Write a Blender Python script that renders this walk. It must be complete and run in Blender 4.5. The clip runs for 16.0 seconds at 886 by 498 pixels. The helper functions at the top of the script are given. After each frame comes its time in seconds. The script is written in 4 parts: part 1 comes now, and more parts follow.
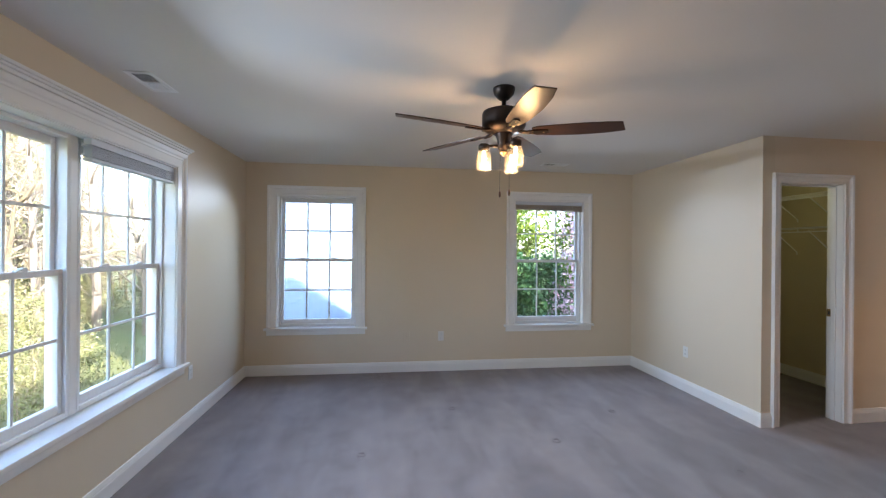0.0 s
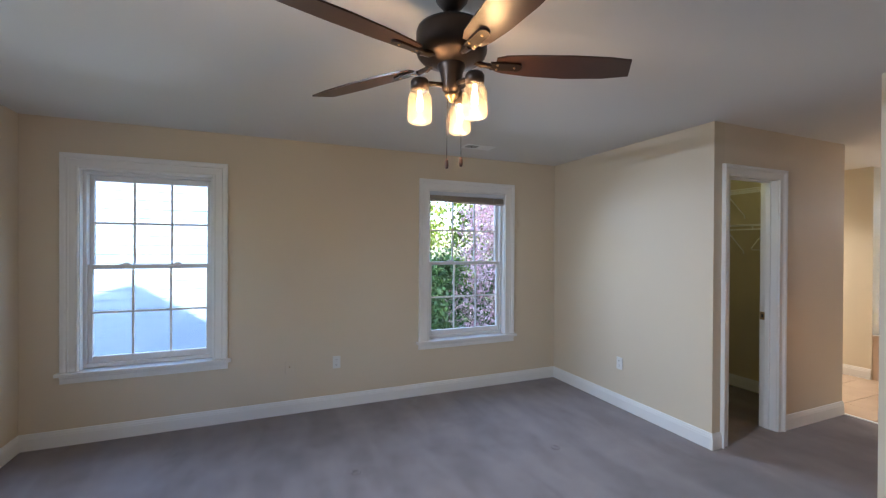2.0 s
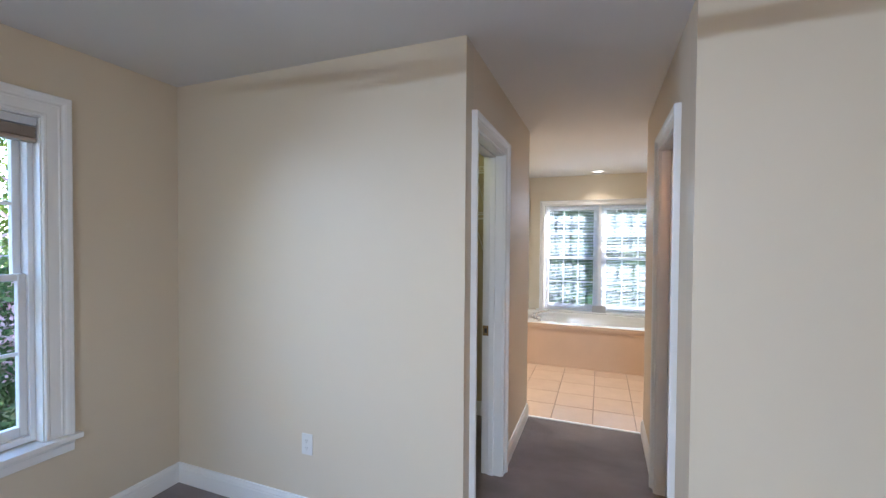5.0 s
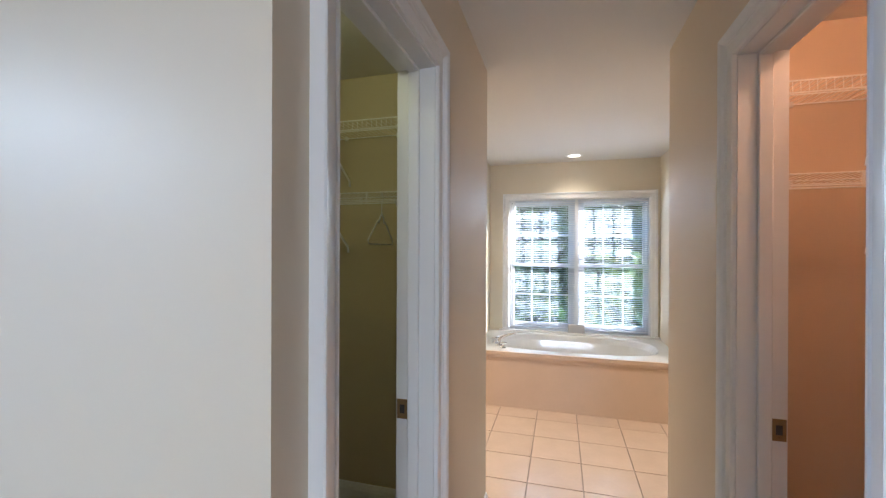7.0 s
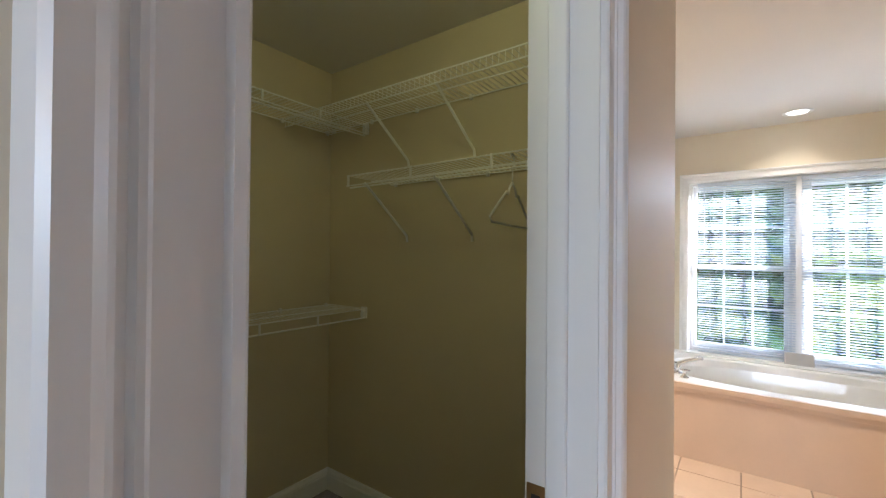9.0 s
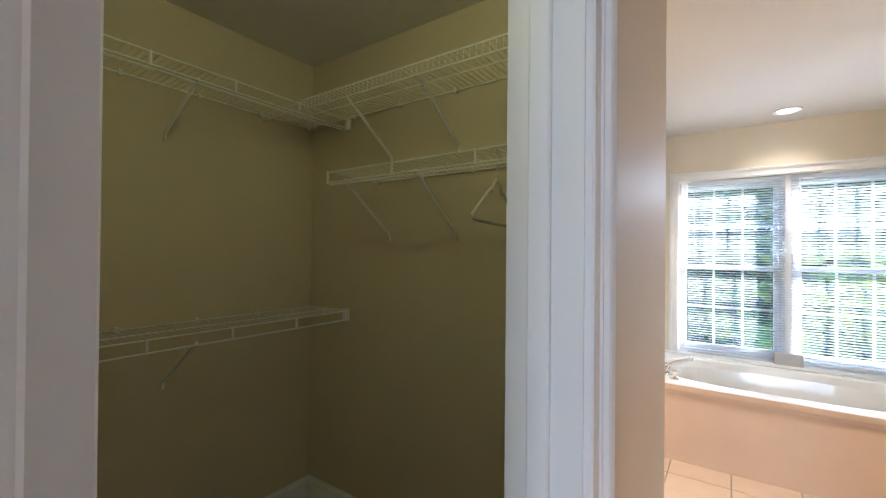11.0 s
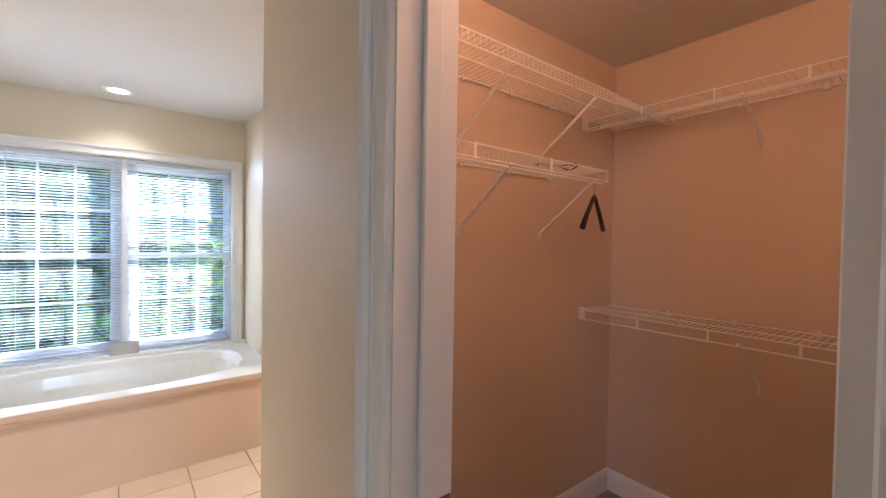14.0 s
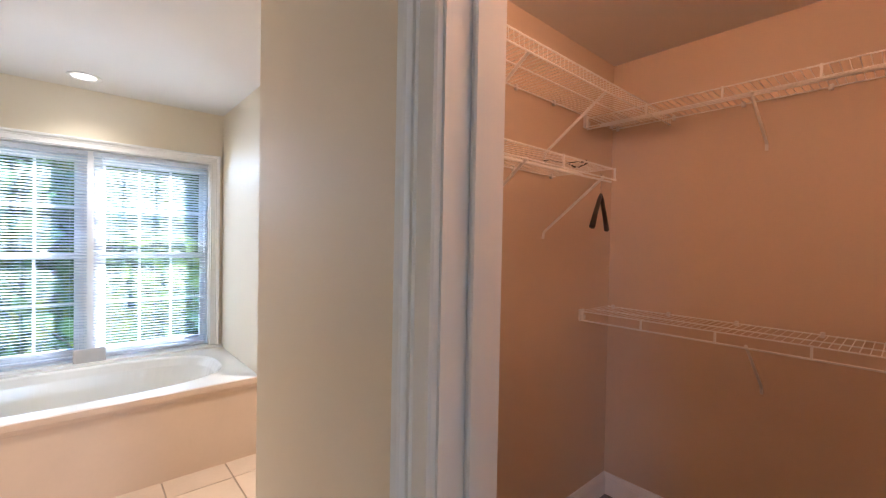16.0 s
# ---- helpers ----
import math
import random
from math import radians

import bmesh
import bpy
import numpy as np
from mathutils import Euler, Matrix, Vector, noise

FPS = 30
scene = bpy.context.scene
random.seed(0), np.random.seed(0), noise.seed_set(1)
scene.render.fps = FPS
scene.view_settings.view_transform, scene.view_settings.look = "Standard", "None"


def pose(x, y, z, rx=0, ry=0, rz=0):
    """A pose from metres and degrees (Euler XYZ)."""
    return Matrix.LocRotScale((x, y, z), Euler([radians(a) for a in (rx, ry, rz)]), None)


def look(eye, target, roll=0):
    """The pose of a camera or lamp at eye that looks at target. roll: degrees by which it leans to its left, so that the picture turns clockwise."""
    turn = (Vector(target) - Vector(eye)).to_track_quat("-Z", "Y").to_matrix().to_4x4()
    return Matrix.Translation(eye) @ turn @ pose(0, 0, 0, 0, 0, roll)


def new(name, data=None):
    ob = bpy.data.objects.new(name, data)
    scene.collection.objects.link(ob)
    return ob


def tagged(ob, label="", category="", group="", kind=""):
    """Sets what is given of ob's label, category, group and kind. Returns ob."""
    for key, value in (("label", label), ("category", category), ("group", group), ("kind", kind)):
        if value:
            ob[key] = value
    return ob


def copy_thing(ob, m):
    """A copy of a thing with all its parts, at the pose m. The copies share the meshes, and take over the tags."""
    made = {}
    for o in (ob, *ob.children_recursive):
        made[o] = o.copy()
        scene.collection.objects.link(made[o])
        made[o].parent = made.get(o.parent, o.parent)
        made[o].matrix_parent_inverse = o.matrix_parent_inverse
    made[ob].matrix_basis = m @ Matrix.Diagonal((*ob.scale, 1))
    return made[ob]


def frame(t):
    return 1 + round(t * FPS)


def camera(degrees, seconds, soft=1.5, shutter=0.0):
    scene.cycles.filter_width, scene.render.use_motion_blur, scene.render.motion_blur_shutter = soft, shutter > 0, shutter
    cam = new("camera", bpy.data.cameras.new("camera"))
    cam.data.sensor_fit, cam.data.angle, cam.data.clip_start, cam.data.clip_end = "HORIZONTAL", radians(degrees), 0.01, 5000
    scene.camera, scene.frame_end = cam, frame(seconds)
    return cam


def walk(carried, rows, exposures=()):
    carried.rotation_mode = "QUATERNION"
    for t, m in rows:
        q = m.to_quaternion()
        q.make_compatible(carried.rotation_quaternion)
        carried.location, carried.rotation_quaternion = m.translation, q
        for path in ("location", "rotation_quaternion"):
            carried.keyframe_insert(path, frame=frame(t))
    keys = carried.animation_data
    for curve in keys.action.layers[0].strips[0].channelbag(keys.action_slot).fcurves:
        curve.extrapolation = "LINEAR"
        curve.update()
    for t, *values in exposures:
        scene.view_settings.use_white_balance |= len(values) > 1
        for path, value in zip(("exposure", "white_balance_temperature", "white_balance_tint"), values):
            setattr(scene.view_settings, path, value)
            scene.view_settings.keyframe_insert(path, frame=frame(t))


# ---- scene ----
cam = camera(94.2, 16.0, soft=1.25)
PATH = [
    (0, (0.019, 0.022, 1.47), (0.279, 2.005, 1.469), 0.5),
    (0.5, (0.038, 0.254, 1.462), (0.343, 2.23, 1.467), 0.5),
    (1, (0.069, 0.485, 1.461), (0.462, 2.446, 1.469), 0.5),
    (1.5, (0.062, 0.746, 1.474), (0.613, 2.668, 1.482), 0.5),
    (2, (0.087, 1.039, 1.496), (0.855, 2.885, 1.486), 0.3),
    (2.5, (0.112, 1.371, 1.491), (1.132, 3.091, 1.484), 0.4),
    (3, (0.185, 1.665, 1.503), (1.44, 3.222, 1.486), 0.3),
    (3.5, (0.356, 1.958, 1.493), (1.829, 3.312, 1.47), 0.4),
    (4, (0.639, 2.213, 1.515), (2.288, 3.343, 1.479), 0.3),
    (4.5, (0.958, 2.394, 1.522), (2.734, 3.313, 1.477), 0.3),
    (5, (1.322, 2.507, 1.51), (3.189, 3.224, 1.47), 0.4),
    (5.2, (1.491, 2.508, 1.507), (3.375, 3.18, 1.476), 0.6),
    (7.3, (2.753, 2.738, 1.439), (4.677, 3.287, 1.436), 0.2),
    (7.5, (2.838, 2.767, 1.42), (4.746, 3.368, 1.425), 0.2),
    (8, (3.03, 2.836, 1.414), (4.849, 3.668, 1.409), 0.7),
    (8.5, (3.146, 2.871, 1.401), (4.801, 3.994, 1.403), 0.5),
    (10.8, (3.22, 2.921, 1.378), (4.804, 4.141, 1.406), 0.5),
    (11, (3.255, 2.905, 1.39), (4.897, 4.047, 1.404), 0.5),
    (11.5, (3.29, 2.868, 1.413), (5.142, 3.624, 1.403), 0.7),
    (12, (3.349, 2.814, 1.412), (5.326, 3.113, 1.402), 0.5),
    (12.5, (3.385, 2.738, 1.416), (5.377, 2.568, 1.398), 0.4),
    (13, (3.419, 2.638, 1.445), (5.324, 2.032, 1.412), 0.5),
    (13.5, (3.446, 2.583, 1.441), (5.192, 1.609, 1.403), 0.8),
    (14, (3.47, 2.536, 1.434), (5.048, 1.308, 1.393), 0.9),
    (14.5, (3.496, 2.535, 1.421), (4.936, 1.147, 1.386), 1.1),
    (15, (3.508, 2.551, 1.415), (4.876, 1.092, 1.382), 1.1),
    (15.5, (3.539, 2.558, 1.416), (4.929, 1.12, 1.383), 1.1),
    (16, (3.613, 2.569, 1.425), (5.116, 1.25, 1.39), 1.1),
]
walk(cam, [(t, look(eye, target, roll)) for t, eye, target, roll in PATH],
     [(0, 3.70, 5750, 10), (1, 3.55, 5750, 10), (3.5, 3.78, 5450, 10), (5, 3.92, 5400, 10), (7.5, 3.98, 5400, 10), (8.5, 4.15, 5400, 10), (11, 4.3, 5300, 10), (12.5, 4.22, 5100, 10), (16, 4.36, 5150, 10)])

# ---- world, sun, exposure ----
SUN_WAY = Vector((-0.90, 1.0, -0.60)).normalized()
wd = bpy.data.worlds.new("sky")
scene.world = wd
wd.use_nodes = True
sky = wd.node_tree.nodes.new("ShaderNodeTexSky")
sky.sky_type = "NISHITA"
sky.sun_disc = False
sky.sun_elevation = radians(24)
sky.sun_rotation = math.atan2(0.90, -1.0)
wd.node_tree.links.new(sky.outputs[0], wd.node_tree.nodes["Background"].inputs[0])
wd.node_tree.nodes["Background"].inputs[1].default_value = 0.15
sun = new("sun", bpy.data.lights.new("sun", "SUN"))
sun.data.energy, sun.data.angle, sun.data.color = 2.0, radians(0.6), (1.0, 0.93, 0.82)
sun.matrix_world = look((0, 0, 30), Vector((0, 0, 30)) + SUN_WAY)


# added strip lamps at the window heads, topping up the sky's light indoors
def window_fill_lamp(m, w, watts, tall=0.09):
    a = new("added_window_fill", bpy.data.lights.new("added_window_fill", "AREA"))
    a.data.shape, a.data.size, a.data.size_y = "RECTANGLE", w, tall
    a.data.energy, a.data.color, a.data.spread = watts, (0.82, 0.91, 1.0), radians(105)
    a.matrix_basis = m


# ---- materials ----
def material(name, color, rough=0.6, metal=0.0, vary=0.06, scale=3.0, fine=90.0, bump=0.05, dist=0.002, spec=0.5, obj_random=0.0, second=None):
    """Base colour with broad blotches and a fine grain, and a fine relief."""
    m = bpy.data.materials.new(name)
    m.use_nodes = True
    nt = m.node_tree
    b = nt.nodes["Principled BSDF"]
    b.inputs["Roughness"].default_value = rough
    b.inputs["Metallic"].default_value = metal
    b.inputs["Specular IOR Level"].default_value = spec
    co = nt.nodes.new("ShaderNodeTexCoord")
    n1 = nt.nodes.new("ShaderNodeTexNoise")
    n1.inputs["Scale"].default_value = scale
    n1.inputs["Detail"].default_value = 4
    n2 = nt.nodes.new("ShaderNodeTexNoise")
    n2.inputs["Scale"].default_value = fine
    n2.inputs["Detail"].default_value = 3
    for n in (n1, n2):
        nt.links.new(co.outputs["Object"], n.inputs["Vector"])
    ramp = nt.nodes.new("ShaderNodeMix")
    ramp.data_type = "RGBA"
    c = Vector(color)
    lo = c * (1 - vary) if second is None else Vector(second)
    hi = c * (1 + vary) if second is None else c
    ramp.inputs[6].default_value = (*lo, 1)
    ramp.inputs[7].default_value = (*hi, 1)
    add = nt.nodes.new("ShaderNodeMath")
    add.operation = "MULTIPLY_ADD"
    add.inputs[1].default_value = 0.4
    nt.links.new(n2.outputs["Fac"], add.inputs[0])
    mul = nt.nodes.new("ShaderNodeMapRange")
    mul.inputs["From Min"].default_value, mul.inputs["From Max"].default_value = 0.3, 0.7
    mul.inputs["To Max"].default_value = 0.6
    nt.links.new(n1.outputs["Fac"], mul.inputs["Value"])
    nt.links.new(mul.outputs["Result"], add.inputs[2])
    nt.links.new(add.outputs[0], ramp.inputs[0])
    out = ramp.outputs[2]
    if obj_random:
        info = nt.nodes.new("ShaderNodeObjectInfo")
        mr = nt.nodes.new("ShaderNodeMapRange")
        mr.inputs["To Min"].default_value, mr.inputs["To Max"].default_value = 1 - obj_random, 1 + obj_random
        nt.links.new(info.outputs["Random"], mr.inputs["Value"])
        hsv = nt.nodes.new("ShaderNodeHueSaturation")
        nt.links.new(mr.outputs["Result"], hsv.inputs["Value"])
        nt.links.new(out, hsv.inputs["Color"])
        out = hsv.outputs["Color"]
    nt.links.new(out, b.inputs["Base Color"])
    if bump:
        bp = nt.nodes.new("ShaderNodeBump")
        bp.inputs["Strength"].default_value = bump
        bp.inputs["Distance"].default_value = dist
        nt.links.new(n2.outputs["Fac"], bp.inputs["Height"])
        nt.links.new(bp.outputs["Normal"], b.inputs["Normal"])
    return m


def leaf_material(name, color, second, trans=0.35):
    """Leaves: colour differs from leaf to leaf, some light passes through."""
    m = bpy.data.materials.new(name)
    m.use_nodes = True
    nt = m.node_tree
    b = nt.nodes["Principled BSDF"]
    b.inputs["Roughness"].default_value = 0.55
    geo = nt.nodes.new("ShaderNodeNewGeometry")
    mx = nt.nodes.new("ShaderNodeMix")
    mx.data_type = "RGBA"
    mx.inputs[6].default_value = (*color, 1)
    mx.inputs[7].default_value = (*second, 1)
    nt.links.new(geo.outputs["Random Per Island"], mx.inputs[0])
    nt.links.new(mx.outputs[2], b.inputs["Base Color"])
    tr = nt.nodes.new("ShaderNodeBsdfTranslucent")
    nt.links.new(mx.outputs[2], tr.inputs["Color"])
    ms = nt.nodes.new("ShaderNodeMixShader")
    ms.inputs[0].default_value = trans
    nt.links.new(b.outputs[0], ms.inputs[1])
    nt.links.new(tr.outputs[0], ms.inputs[2])
    nt.links.new(ms.outputs[0], nt.nodes["Material Output"].inputs[0])
    return m


def glass_material(name, rough=0.0, color=(1, 1, 1), gloss=0.07, milk=0.0):
    """A thin clear pane: mostly straight through, a little mirror."""
    m = bpy.data.materials.new(name)
    m.use_nodes = True
    nt = m.node_tree
    tr = nt.nodes.new("ShaderNodeBsdfTransparent")
    tr.inputs[0].default_value = (*color, 1)
    gl = nt.nodes.new("ShaderNodeBsdfGlossy")
    gl.inputs["Roughness"].default_value = rough
    lw = nt.nodes.new("ShaderNodeLayerWeight")
    lw.inputs["Blend"].default_value = 0.5
    pw = nt.nodes.new("ShaderNodeMath")
    pw.operation = "POWER"
    pw.inputs[1].default_value = 4.0
    nt.links.new(lw.outputs["Facing"], pw.inputs[0])
    fr = nt.nodes.new("ShaderNodeMath")
    fr.operation = "MULTIPLY_ADD"
    fr.inputs[1].default_value, fr.inputs[2].default_value = 0.45, gloss * 0.5
    nt.links.new(pw.outputs[0], fr.inputs[0])
    ms = nt.nodes.new("ShaderNodeMixShader")
    nt.links.new(fr.outputs[0], ms.inputs[0])
    nt.links.new(tr.outputs[0], ms.inputs[1])
    nt.links.new(gl.outputs[0], ms.inputs[2])
    out = ms.outputs[0]
    if milk:
        tl = nt.nodes.new("ShaderNodeBsdfTranslucent")
        tl.inputs[0].default_value = (*color, 1)
        m2 = nt.nodes.new("ShaderNodeMixShader")
        m2.inputs[0].default_value = milk
        nt.links.new(out, m2.inputs[1])
        nt.links.new(tl.outputs[0], m2.inputs[2])
        out = m2.outputs[0]
    nt.links.new(out, nt.nodes["Material Output"].inputs[0])
    return m


def glow(name, color, strength):
    m = bpy.data.materials.new(name)
    m.use_nodes = True
    b = m.node_tree.nodes["Principled BSDF"]
    b.inputs["Base Color"].default_value = (0.9, 0.85, 0.75, 1)
    b.inputs["Emission Color"].default_value = (*color, 1)
    b.inputs["Emission Strength"].default_value = strength
    return m


def carpet_material():
    """Cut-pile carpet: mauve-grey, pile brushed this way and that in wide strokes, trodden patches."""
    m = bpy.data.materials.new("carpet")
    m.use_nodes = True
    nt = m.node_tree
    b = nt.nodes["Principled BSDF"]
    b.inputs["Roughness"].default_value = 0.95
    b.inputs["Specular IOR Level"].default_value = 0.15
    b.inputs["Sheen Weight"].default_value = 0.25
    b.inputs["Sheen Roughness"].default_value = 0.6
    co = nt.nodes.new("ShaderNodeTexCoord")
    mp = nt.nodes.new("ShaderNodeMapping")
    mp.inputs["Rotation"].default_value = (0, 0, 0.35)
    mp.inputs["Scale"].default_value = (2.6, 0.8, 1)
    nt.links.new(co.outputs["Object"], mp.inputs["Vector"])
    strokes = nt.nodes.new("ShaderNodeTexNoise")
    strokes.inputs["Scale"].default_value, strokes.inputs["Detail"].default_value = 1.4, 3
    strokes.inputs["Distortion"].default_value = 0.35
    nt.links.new(mp.outputs[0], strokes.inputs["Vector"])
    patch = nt.nodes.new("ShaderNodeTexNoise")
    patch.inputs["Scale"].default_value, patch.inputs["Detail"].default_value = 5.0, 6
    nt.links.new(co.outputs["Object"], patch.inputs["Vector"])
    pile = nt.nodes.new("ShaderNodeTexNoise")
    pile.inputs["Scale"].default_value, pile.inputs["Detail"].default_value = 260, 2
    nt.links.new(co.outputs["Object"], pile.inputs["Vector"])
    s1 = nt.nodes.new("ShaderNodeMapRange")
    s1.inputs["From Min"].default_value, s1.inputs["From Max"].default_value = 0.40, 0.60
    s1.inputs["To Max"].default_value = 0.34
    nt.links.new(strokes.outputs["Fac"], s1.inputs["Value"])
    s2 = nt.nodes.new("ShaderNodeMath")
    s2.operation = "MULTIPLY_ADD"
    s2.inputs[1].default_value = 0.62
    nt.links.new(patch.outputs["Fac"], s2.inputs[0])
    nt.links.new(s1.outputs[0], s2.inputs[2])
    s3 = nt.nodes.new("ShaderNodeMath")
    s3.operation = "MULTIPLY_ADD"
    s3.inputs[1].default_value = 0.3
    nt.links.new(pile.outputs["Fac"], s3.inputs[0])
    nt.links.new(s2.outputs[0], s3.inputs[2])
    mx = nt.nodes.new("ShaderNodeMix")
    mx.data_type = "RGBA"
    mx.inputs[6].default_value = (0.105, 0.088, 0.096, 1)
    mx.inputs[7].default_value = (0.285, 0.248, 0.258, 1)
    nt.links.new(s3.outputs[0], mx.inputs[0])
    nt.links.new(mx.outputs[2], b.inputs["Base Color"])
    h = nt.nodes.new("ShaderNodeMath")
    h.operation = "MULTIPLY_ADD"
    h.inputs[1].default_value = 0.5
    nt.links.new(pile.outputs["Fac"], h.inputs[0])
    nt.links.new(patch.outputs["Fac"], h.inputs[2])
    bp = nt.nodes.new("ShaderNodeBump")
    bp.inputs["Strength"].default_value, bp.inputs["Distance"].default_value = 0.6, 0.012
    nt.links.new(h.outputs[0], bp.inputs["Height"])
    nt.links.new(bp.outputs[0], b.inputs["Normal"])
    return m


M_WALL = material("cream_wall_paint", (0.70, 0.61, 0.47), 0.50, vary=0.025, scale=1.2, fine=160, bump=0.06)
# wall paint made lighter, standing in for light the hall lacks
M_HALL = material("hall_wall_paint_lightened", (0.74, 0.64, 0.50), 0.58, vary=0.025, scale=1.2, fine=160, bump=0.06)
M_BATH = material("bath_wall_paint", (0.78, 0.71, 0.57), 0.58, vary=0.025, scale=1.2, fine=160, bump=0.06)
# same beige closet paint twice, each closet's light tint put into its colour
M_OLIVE = material("closet_paint", (0.62, 0.54, 0.38), 0.6, vary=0.04, scale=1.5, fine=140, bump=0.06)
M_CLOSET_LAMPLIT = material("closet_paint_lamp_tinted", (0.66, 0.53, 0.40), 0.6, vary=0.04, scale=1.5, fine=140, bump=0.06)
M_CEIL = material("ceiling_paint", (0.74, 0.72, 0.69), 0.8, vary=0.02, scale=1.0, fine=120, bump=0.08)
M_TRIM = material("white_trim_paint", (0.85, 0.85, 0.84), 0.35, vary=0.02, scale=4, fine=60, bump=0.03)
M_VINYL = material("white_vinyl", (0.80, 0.80, 0.80), 0.3, vary=0.015, scale=4, fine=60, bump=0.0)
M_CARPET = carpet_material()
M_TILE = material("beige_floor_tile", (0.64, 0.49, 0.37), 0.22, vary=0.07, scale=5, fine=45, bump=0.03, obj_random=0.04)
M_GROUT = material("grout", (0.34, 0.27, 0.21), 0.9, vary=0.15, scale=8, fine=120, bump=0.2)
M_SKIRT = material("tub_skirt_panel", (0.60, 0.45, 0.33), 0.3, vary=0.05, scale=4, fine=50, bump=0.02)
M_TUB = material("white_acrylic", (0.82, 0.82, 0.80), 0.14, vary=0.01, scale=2, fine=40, bump=0.0)
M_PAD = material("grey_bath_pad", (0.50, 0.49, 0.48), 0.7, vary=0.06, scale=12, fine=160, bump=0.2)
M_BRONZE = material("dark_bronze_metal", (0.035, 0.025, 0.020), 0.38, metal=0.75, vary=0.3, scale=12, fine=90, bump=0.05)
M_BLADE = material("dark_walnut_blade", (0.060, 0.028, 0.018), 0.32, vary=0.3, scale=6, fine=70, bump=0.06, second=(0.030, 0.015, 0.011))
M_BRASS = material("aged_brass", (0.35, 0.24, 0.12), 0.35, metal=0.9, vary=0.2, scale=20, fine=90)
M_CHROME = material("chrome", (0.75, 0.75, 0.76), 0.1, metal=1.0, vary=0.02, scale=10, fine=60, bump=0.0)
M_NICKEL = material("brushed_nickel", (0.45, 0.42, 0.38), 0.3, metal=1.0, vary=0.05, scale=10, fine=90)
M_WIRE = material("white_coated_wire", (0.86, 0.85, 0.82), 0.4, vary=0.02, scale=10, fine=60, bump=0.0)
M_PLASTIC = material("white_plastic", (0.78, 0.77, 0.74), 0.35, vary=0.02, scale=10, fine=60, bump=0.0)
M_BLACK = material("black_hanger_plastic", (0.015, 0.013, 0.013), 0.45, vary=0.2, scale=20, fine=80)
# near-black for flat pieces that stand for the shade inside openings
M_DARK = material("dark_opening_shade", (0.05, 0.045, 0.04), 0.7, vary=0.3, scale=20, fine=80)
# white slats, their bluish shade put into the base colour
M_SLAT = material("white_slat_blue_shade", (0.66, 0.70, 0.76), 0.45, vary=0.02, scale=6, fine=60, bump=0.0)
M_TAUPE = material("taupe_blind_slat", (0.46, 0.39, 0.33), 0.5, vary=0.05, scale=6, fine=60, bump=0.0)
M_GLASS = glass_material("window_glass", gloss=0.06)
M_JAR = glass_material("jar_glass", rough=0.03, color=(1.0, 0.95, 0.86), gloss=0.1, milk=0.02)
M_BULB = glow("warm_filament", (1.0, 0.66, 0.30), 2.2)
M_LED = glow("downlight_lens", (1.0, 0.86, 0.66), 0.30)
M_SIDING = material("white_lap_siding", (0.72, 0.74, 0.78), 0.55, vary=0.03, scale=2, fine=40, bump=0.05)
# light siding with its sky-blue shade put into the base colour
M_SHADE_SIDING = material("lap_siding_blue_shade", (0.185, 0.245, 0.34), 0.6, vary=0.03, scale=2, fine=40, bump=0.05)
M_ROOF = material("grey_shingles", (0.13, 0.125, 0.12), 0.9, vary=0.2, scale=6, fine=40, bump=0.3, dist=0.01)
M_GRASS = material("spring_grass_ground", (0.13, 0.155, 0.03), 0.95, second=(0.17, 0.13, 0.06), scale=0.25, fine=6.0, bump=0.6, dist=0.08)
M_BARK = material("grey_bark", (0.21, 0.17, 0.13), 0.95, vary=0.25, scale=4, fine=30, bump=0.5, dist=0.02)
M_TWIG = material("pale_twig", (0.27, 0.21, 0.14), 0.95, vary=0.2, scale=4, fine=30, bump=0.0)
M_LEAF = leaf_material("fresh_green_leaf", (0.10, 0.17, 0.018), (0.22, 0.26, 0.03))
M_LEAF2 = leaf_material("deep_green_leaf", (0.03, 0.09, 0.02), (0.12, 0.20, 0.05))
M_PINK = leaf_material("pink_blossom", (0.50, 0.27, 0.31), (0.72, 0.57, 0.58))
M_BUD = leaf_material("early_spring_buds", (0.28, 0.23, 0.12), (0.24, 0.26, 0.08))


# ---- building helpers ----
def box(bm, x0, x1, y0, y1, z0, z1):
    v = [bm.verts.new(p) for p in ((x0, y0, z0), (x1, y0, z0), (x1, y1, z0), (x0, y1, z0), (x0, y0, z1), (x1, y0, z1), (x1, y1, z1), (x0, y1, z1))]
    for f in ((0, 3, 2, 1), (4, 5, 6, 7), (0, 1, 5, 4), (1, 2, 6, 5), (2, 3, 7, 6), (3, 0, 4, 7)):
        bm.faces.new([v[i] for i in f])
    return v


def boxes(*dims):
    bm = bmesh.new()
    for d in dims:
        box(bm, *d)
    return bm


def soft(bm, width=0.003, seg=2):
    """Rounds all the edges of a mesh a little."""
    bmesh.ops.bevel(bm, geom=list(bm.edges), offset=width, segments=seg, profile=0.5, affect="EDGES", clamp_overlap=True)
    return bm


